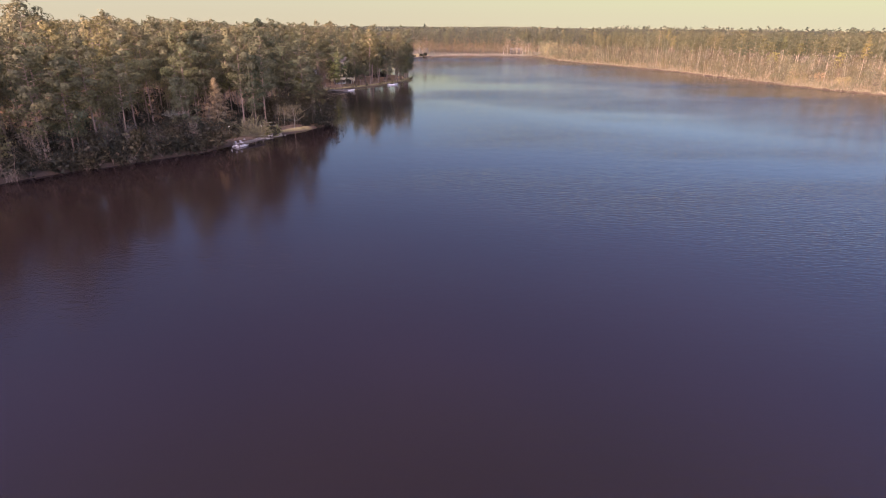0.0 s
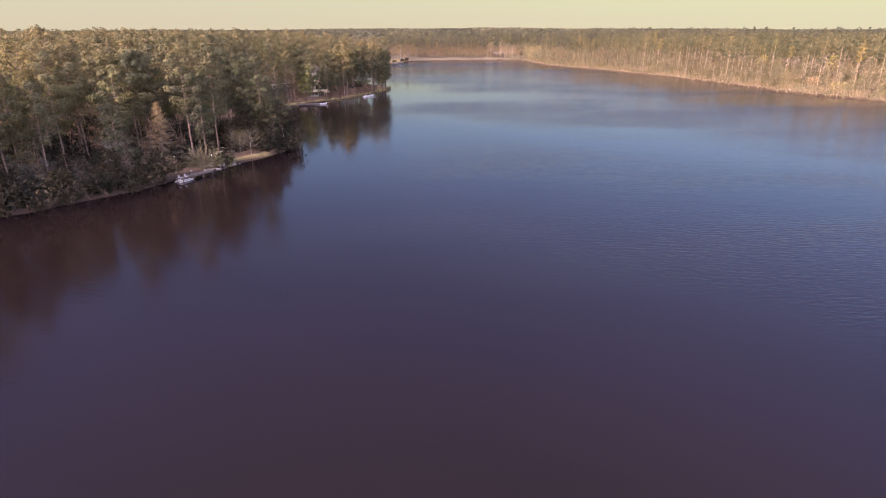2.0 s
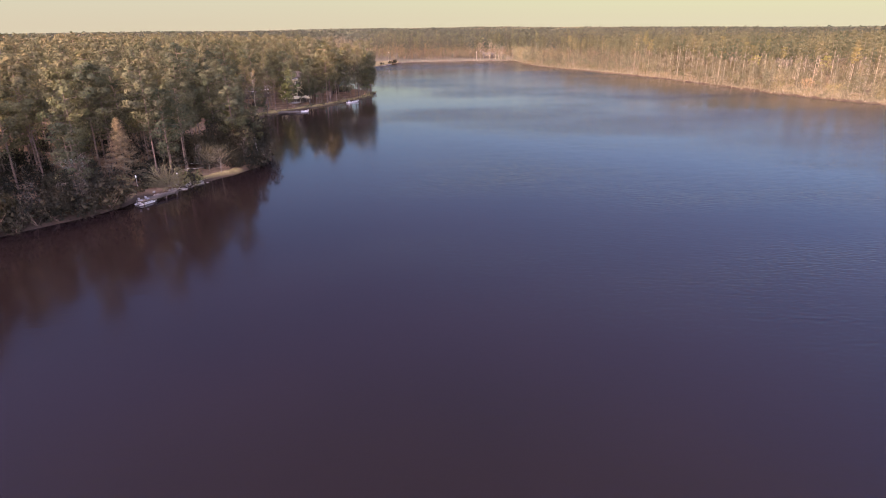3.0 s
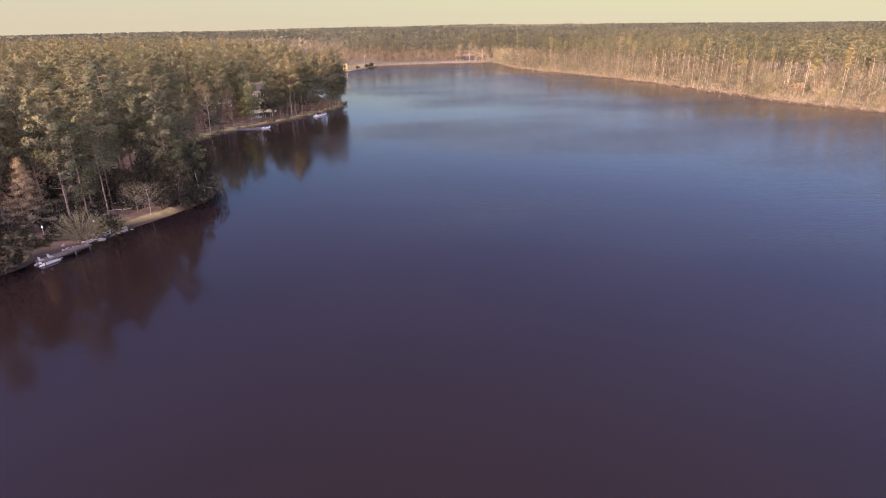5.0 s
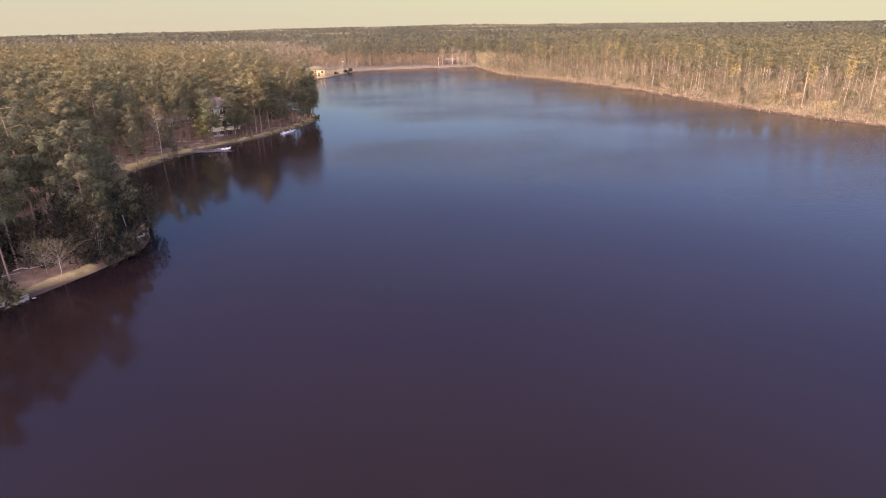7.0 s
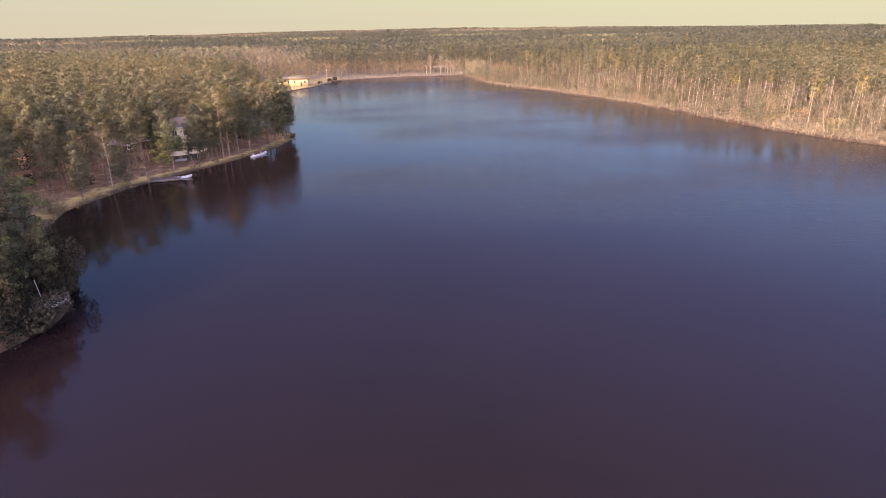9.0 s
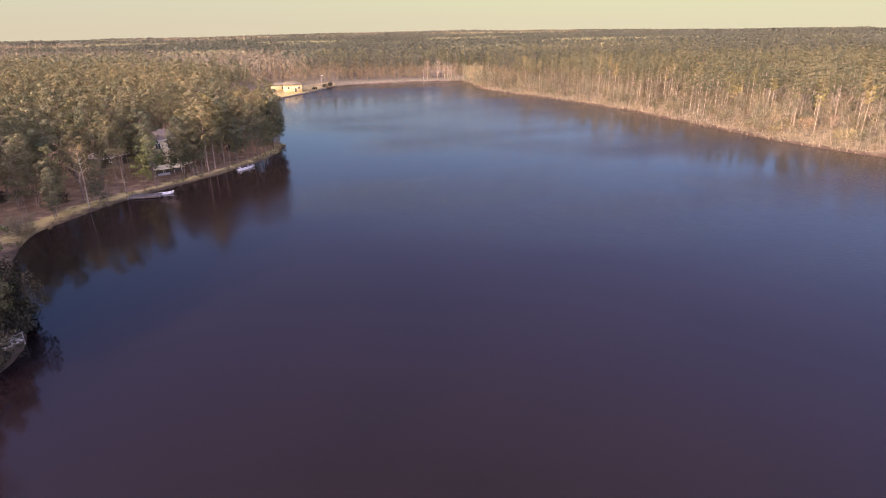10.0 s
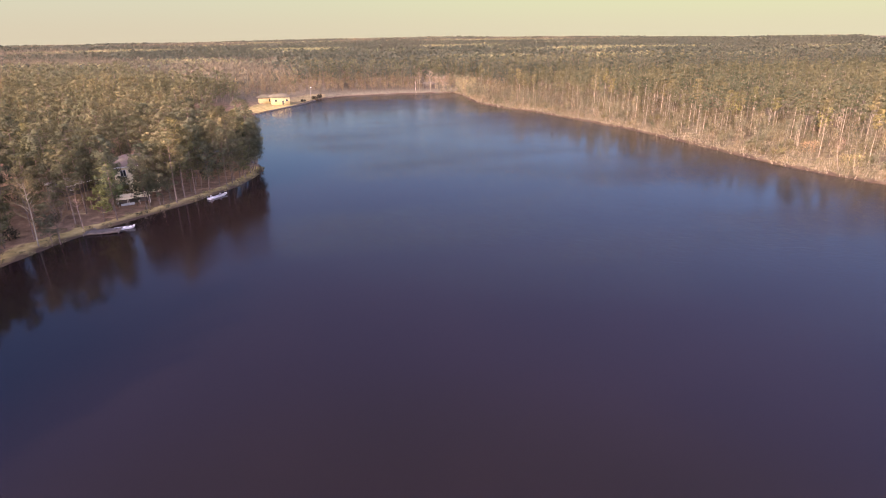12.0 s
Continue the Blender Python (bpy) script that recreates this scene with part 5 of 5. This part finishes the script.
def dock(x, y, turn, length, width, label, rail_sides=(), height=0.5, wood=None):
    wood = wood or GREY_WOOD
    d = thing("wooden_dock", pose(x, y, 0, 0, 0, turn), label, "dock")
    n = int(length / 0.24)
    board = Geo().box((0.21, width, 0.045), (0, 0, 0)).mesh("plank", wood)
    for i in range(n):
        b = part("plank", board, GREY_WOOD, d)
        b.location = (-length / 2 + 0.12 + i * length / n, 0, height)
    for side in (-1, 1):
        part("beam", Geo().box((length, 0.08, 0.2), (0, side * (width / 2 - 0.1), height - 0.13)), DARK_WOOD, d)
    k = max(2, round(length / 2))
    for i in range(k):
        for side in (-1, 1):
            px = -length / 2 + 0.15 + i * (length - 0.3) / (k - 1)
            top = height + (0.95 if (side in rail_sides) else 0.12)
            part("post", Geo().tube([(px, side * (width / 2 + 0.06), -1.6), (px, side * (width / 2 + 0.06), top)], [0.07, 0.06], 7), RAIL_WOOD, d)
    for side in rail_sides:
        for h in (0.5, 0.92):
            part("rail", Geo().box((length, 0.06, 0.1), (0, side * (width / 2 + 0.06), height + h)), RAIL_WOOD, d, "grey rail")
    return d


dock(-9.4, 150.6, 62, 2.6, 1.7, "small dark wooden dock with a grey rail under the trees", (-1,), 0.55)
pole = new("mooring_pole", Geo().tube([(0, 0, -1.5), (-0.1, 0, 1.6), (-0.3, 0, 3.9)], [0.06, 0.05, 0.035], 7).mesh("mooring_pole", GREY_WOOD))
pole.matrix_world = pose(-9.9, 149.6, 0)
tagged(pole, "tall thin leaning grey pole beside the small dock", "pole")
dock(-12.6, 210.6, 4, 6.0, 2.6, "low dark floating dock off the west lawn", (), 0.35, DARK_WOOD)
dock(-15.8, 213.6, 118, 4.0, 1.2, "narrow dark plank gangway from lawn to dock", (), 0.4, DARK_WOOD)
jon_boat(-9.4, 212.3, 14, 3.4, 1.1, "small white boat tied beside the floating dock", False)


# ---- houses ----
def gable_or_hip(sx, sy, z0, z1, over, hip):
    """Roof slabs over a plan sx by sy, ridge along x: hip is how far the ridge ends are drawn in."""
    g = Geo()
    x, y = sx / 2 + over, sy / 2 + over
    rx = x - hip
    v = [(-x, -y, z0), (x, -y, z0), (x, y, z0), (-x, y, z0), (-rx, 0, z1), (rx, 0, z1)]
    v += [(a, b, c - 0.18) for a, b, c in v]
    g.add(v, [[0, 1, 5, 4], [2, 3, 4, 5], [7, 6, 10, 11], [9, 8, 11, 10], [0, 6, 7, 1], [1, 7, 8, 2], [2, 8, 9, 3], [3, 9, 6, 0]], [[1, 2, 5], [3, 0, 4], [8, 7, 11], [6, 9, 10]])
    return g


def add_window(house, at, turn, w, h, frame_mat=None):
    win = part("window", Geo().box((w + 0.16, 0.10, 0.09), (0, 0, h / 2 + 0.04)).box((w + 0.16, 0.14, 0.09), (0, -0.02, -h / 2 - 0.04))
               .box((0.08, 0.10, h), (-w / 2 - 0.04, 0, 0)).box((0.08, 0.10, h), (w / 2 + 0.04, 0, 0)).box((0.05, 0.08, h), (0, 0, 0)), frame_mat or WHITE_PAINT, house, "small framed window" if frame_mat else "white-framed window")
    win.matrix_basis = pose(*at, 0, 0, turn)
    part("pane", Geo().box((w, 0.03, h), (0, 0.02, 0)), DARK_GLASS, win, "dark glass pane")
    return win


def house(name, x, y, turn, sx, sy, wall_h, roof_h, wall_mat, roof_mat, label, hip=2.0, over=0.6, windows=(), door=None, base=0.0, trim=None):
    z = at_ground(x, y) + base
    h = thing(name, pose(x, y, z, 0, 0, turn), label, "house")
    t = 0.2
    for wx, wy, lx, ly in ((0, -sy / 2 + t / 2, sx, t), (0, sy / 2 - t / 2, sx, t), (-sx / 2 + t / 2, 0, t, sy - 2 * t), (sx / 2 - t / 2, 0, t, sy - 2 * t)):
        part("wall", Geo().box((lx, ly, wall_h + 0.6), (wx, wy, wall_h / 2 - 0.3), edge=0.02), wall_mat, h)
    roof = part("roof", gable_or_hip(sx, sy, wall_h, wall_h + roof_h, over, hip), roof_mat, h)
    for side in (-1, 1):
        part("fascia", Geo().box((sx + 2 * over + 0.06, 0.05, 0.2), (0, side * (sy / 2 + over + 0.03), wall_h - 0.1)), trim or WHITE_PAINT, roof)
    for face, along, up, w, hh in windows:
        if face == "s":
            add_window(h, (along, -sy / 2 - 0.03, up), 0, w, hh, trim)
        else:
            add_window(h, (sx / 2 + 0.03, along, up), 90, w, hh, trim)
    if door:
        d = part("door", Geo().box((0.95, 0.07, 2.05), (door, -sy / 2 - 0.04, 1.05)), DARK_SIDING, h, "dark front door")
        part("handle", Geo().tube([(door + 0.36, -sy / 2 - 0.09, 1.0), (door + 0.36, -sy / 2 - 0.09, 1.12)], [0.02, 0.02], 6), GREY_METAL, d)
    return h


house("lake_house", -14.5, 240.0, 20, 8.5, 8.0, 6.2, 1.9, CREAM, BROWN_ROOF, "two-storey cream house with a brown hip roof among pines", 3.2,
      windows=[("s", -2.6, 4.7, 1.0, 1.3), ("s", 0.2, 4.7, 1.4, 1.3), ("s", 2.8, 4.7, 1.0, 1.3), ("s", -2.6, 1.6, 1.0, 1.4), ("s", 2.6, 1.6, 1.6, 1.4), ("e", -1.8, 4.7, 1.0, 1.3), ("e", 1.8, 4.7, 1.0, 1.3)], door=0.3)
house("garage", -27.0, 240.5, 58, 11.0, 5.5, 2.3, 1.0, DARK_SIDING, GREY_ROOF, "long low brown garage with a grey metal roof under pines", 0.4,
      windows=[("s", -3.5, 1.4, 1.2, 0.8), ("s", 3.2, 1.4, 1.2, 0.8)], door=0.0)
house("tan_house", 4.4, 420.0, 12, 9.0, 8.0, 3.9, 1.5, MUSTARD, TAN_ROOF, "tan lakeside house with a shingled hip roof on the far lawn", 2.9, 0.8,
      windows=[("s", -2.6, 2.2, 0.8, 0.9), ("s", 2.9, 2.2, 0.8, 0.9), ("e", 0.0, 2.2, 0.8, 0.9)], door=1.0, trim=TAN_ROOF)
house("tan_house_wing", -3.2, 424.5, 12, 7.5, 6.0, 2.8, 1.5, MUSTARD, TAN_ROOF, "lower tan wing with a shingled roof beside the house", 2.4, 0.5, trim=TAN_ROOF, windows=[("s", 2.0, 1.5, 1.4, 1.2)])
house("cabin", 97.0, 494.0, -6, 9.0, 6.0, 2.6, 1.4, DARK_SIDING, DARK_SIDING, "dark brown cabin behind the dam", 0.5, 0.6, windows=[("s", -2.6, 1.5, 1.0, 1.0)], door=0.4, trim=DARK_SIDING)


def open_shed(x, y, turn, length, depth):
    shed = thing("boat_shed", pose(x, y, at_ground(x, y), 0, 0, turn), "low open shed with a cream sheet roof behind the shore pines", "shed")
    for i in range(4):
        for s in (-1, 1):
            px = -length / 2 + 0.2 + i * (length - 0.4) / 3
            part("post", Geo().box((0.14, 0.14, 1.5 + 0.4 * (s > 0)), (px, s * (depth / 2 - 0.2), 0.75 + 0.2 * (s > 0))), PALE_WOOD, shed)
    n = 4
    for i in range(n):
        w = length / n
        part("roof_sheet", Geo().box((w - 0.03, depth + 0.5, 0.06), (-length / 2 + w * (i + 0.5), 0, 1.78), 0, 9), CREAM, shed, "cream roof sheet")
    part("back_wall", Geo().box((length, 0.1, 1.5), (0, depth / 2 - 0.1, 0.78)), DARK_SIDING, shed)
    part("front_board", Geo().box((length * 0.4, 0.06, 0.5), (-length * 0.2, -depth / 2 + 0.12, 0.4)), BOAT_PAINT, shed, "white front boards")
    return shed


open_shed(-12.3, 228.4, 26, 6.4, 2.4)

# ---- far shore details ----
pole = thing("street_lamp", pose(19.8, 436.5, at_ground(19.8, 436.5)), "tall grey wooden lamp pole on the far lawn", "lamp")
part("pole", Geo().tube([(0, 0, -0.2), (0, 0, 7.2)], [0.13, 0.08], 8), RAIL_WOOD, pole)
part("lamp_head", Geo().box((0.9, 0.3, 0.18), (0.35, 0, 7.25)), GREY_METAL, pole)
piling = new("piling", Geo().tube([(0, 0, -2), (0, 0, 1.3), (0, 0, 1.4)], [0.2, 0.19, 0.1], 9).mesh("piling", DARK_WOOD))
piling.matrix_world = pose(10.2, 393.5, 0)
tagged(piling, "dark wooden piling standing in the water", "piling")


def sea_wall(points):
    wall = thing("sea_wall", pose(*points[0], 0), "low dark timber wall along the far lawn", "wall")
    for (x0, y0), (x1, y1) in zip(points[:-1], points[1:]):
        length, turn = math.hypot(x1 - x0, y1 - y0), math.degrees(math.atan2(y1 - y0, x1 - x0))
        g = Geo().box((length, 0.25, 1.5), (0, 0, -0.32))
        b = part("panel", g, DARK_WOOD, wall)
        b.location, b.rotation_euler = ((x0 + x1) / 2 - points[0][0], (y0 + y1) / 2 - points[0][1], 0.0), (0, 0, radians(turn))
    return wall


sea_wall([(1.0, 393.5), (6.8, 405.0), (13.6, 416.8), (18.3, 428.0), (22.3, 439.6)])
for k, (x, y, s) in enumerate([(15.5, 430, 0.8), (21.5, 443, 1.1), (24, 447.5, 1.2), (22.8, 440.5, 0.7)]):
    (bv, bq), (lv, lq) = bush_shape(R(260 + k), 1.8, 1.3, 160, 0.35)
    bush = thing("shrub", pose(x, y, at_ground(x, y) - 0.05, 0, 0, 40 * k) @ Matrix.Scale(s, 4), "dark rounded shrub on the far lawn", "bush", "shrubs on the far lawn")
    part("stem", mesh_of("stem", bv, bq, [BARK]), BARK, bush)
    part("crown", mesh_of("crown", lv, lq, [EVERGREEN]), EVERGREEN, bush)


def spillway_frame(x, y, turn):
    s = thing("spillway_frame", pose(x, y, 0.4, 0, 0, turn), "weathered timber spillway frame at the end of the dam", "spillway")
    for i in range(4):
        part("post", Geo().box((0.28, 0.28, 3.6), (-2.4 + 1.6 * i, 0, 0.9)), RAIL_WOOD, s)
    for h in (1.4, 2.5):
        part("rail", Geo().box((5.4, 0.16, 0.24), (0, -0.22, h)), RAIL_WOOD, s)
    part("walkway", Geo().box((5.6, 1.4, 0.14), (0, 0.9, 1.1)), RAIL_WOOD, s)
    for i in range(2):
        part("brace", Geo().tube([(-2.4 + 3.2 * i, -0.25, 0.3), (-0.8 + 3.2 * i, -0.25, 2.4)], [0.08, 0.08], 6), RAIL_WOOD, s)
    return s


spillway_frame(105.2, 460.5, -30)
bare_pole = new("wooden_pole", Geo().tube([(0, 0, -0.5), (0, 0.05, 3.0), (0.1, 0.05, 5.6)], [0.13, 0.11, 0.08], 8).mesh("wooden_pole", GREY_WOOD))
bare_pole.matrix_world = pose(84.6, 479.4, at_ground(84.6, 479.4))
tagged(bare_pole, "tall bleached wooden pole standing behind the dam", "pole")
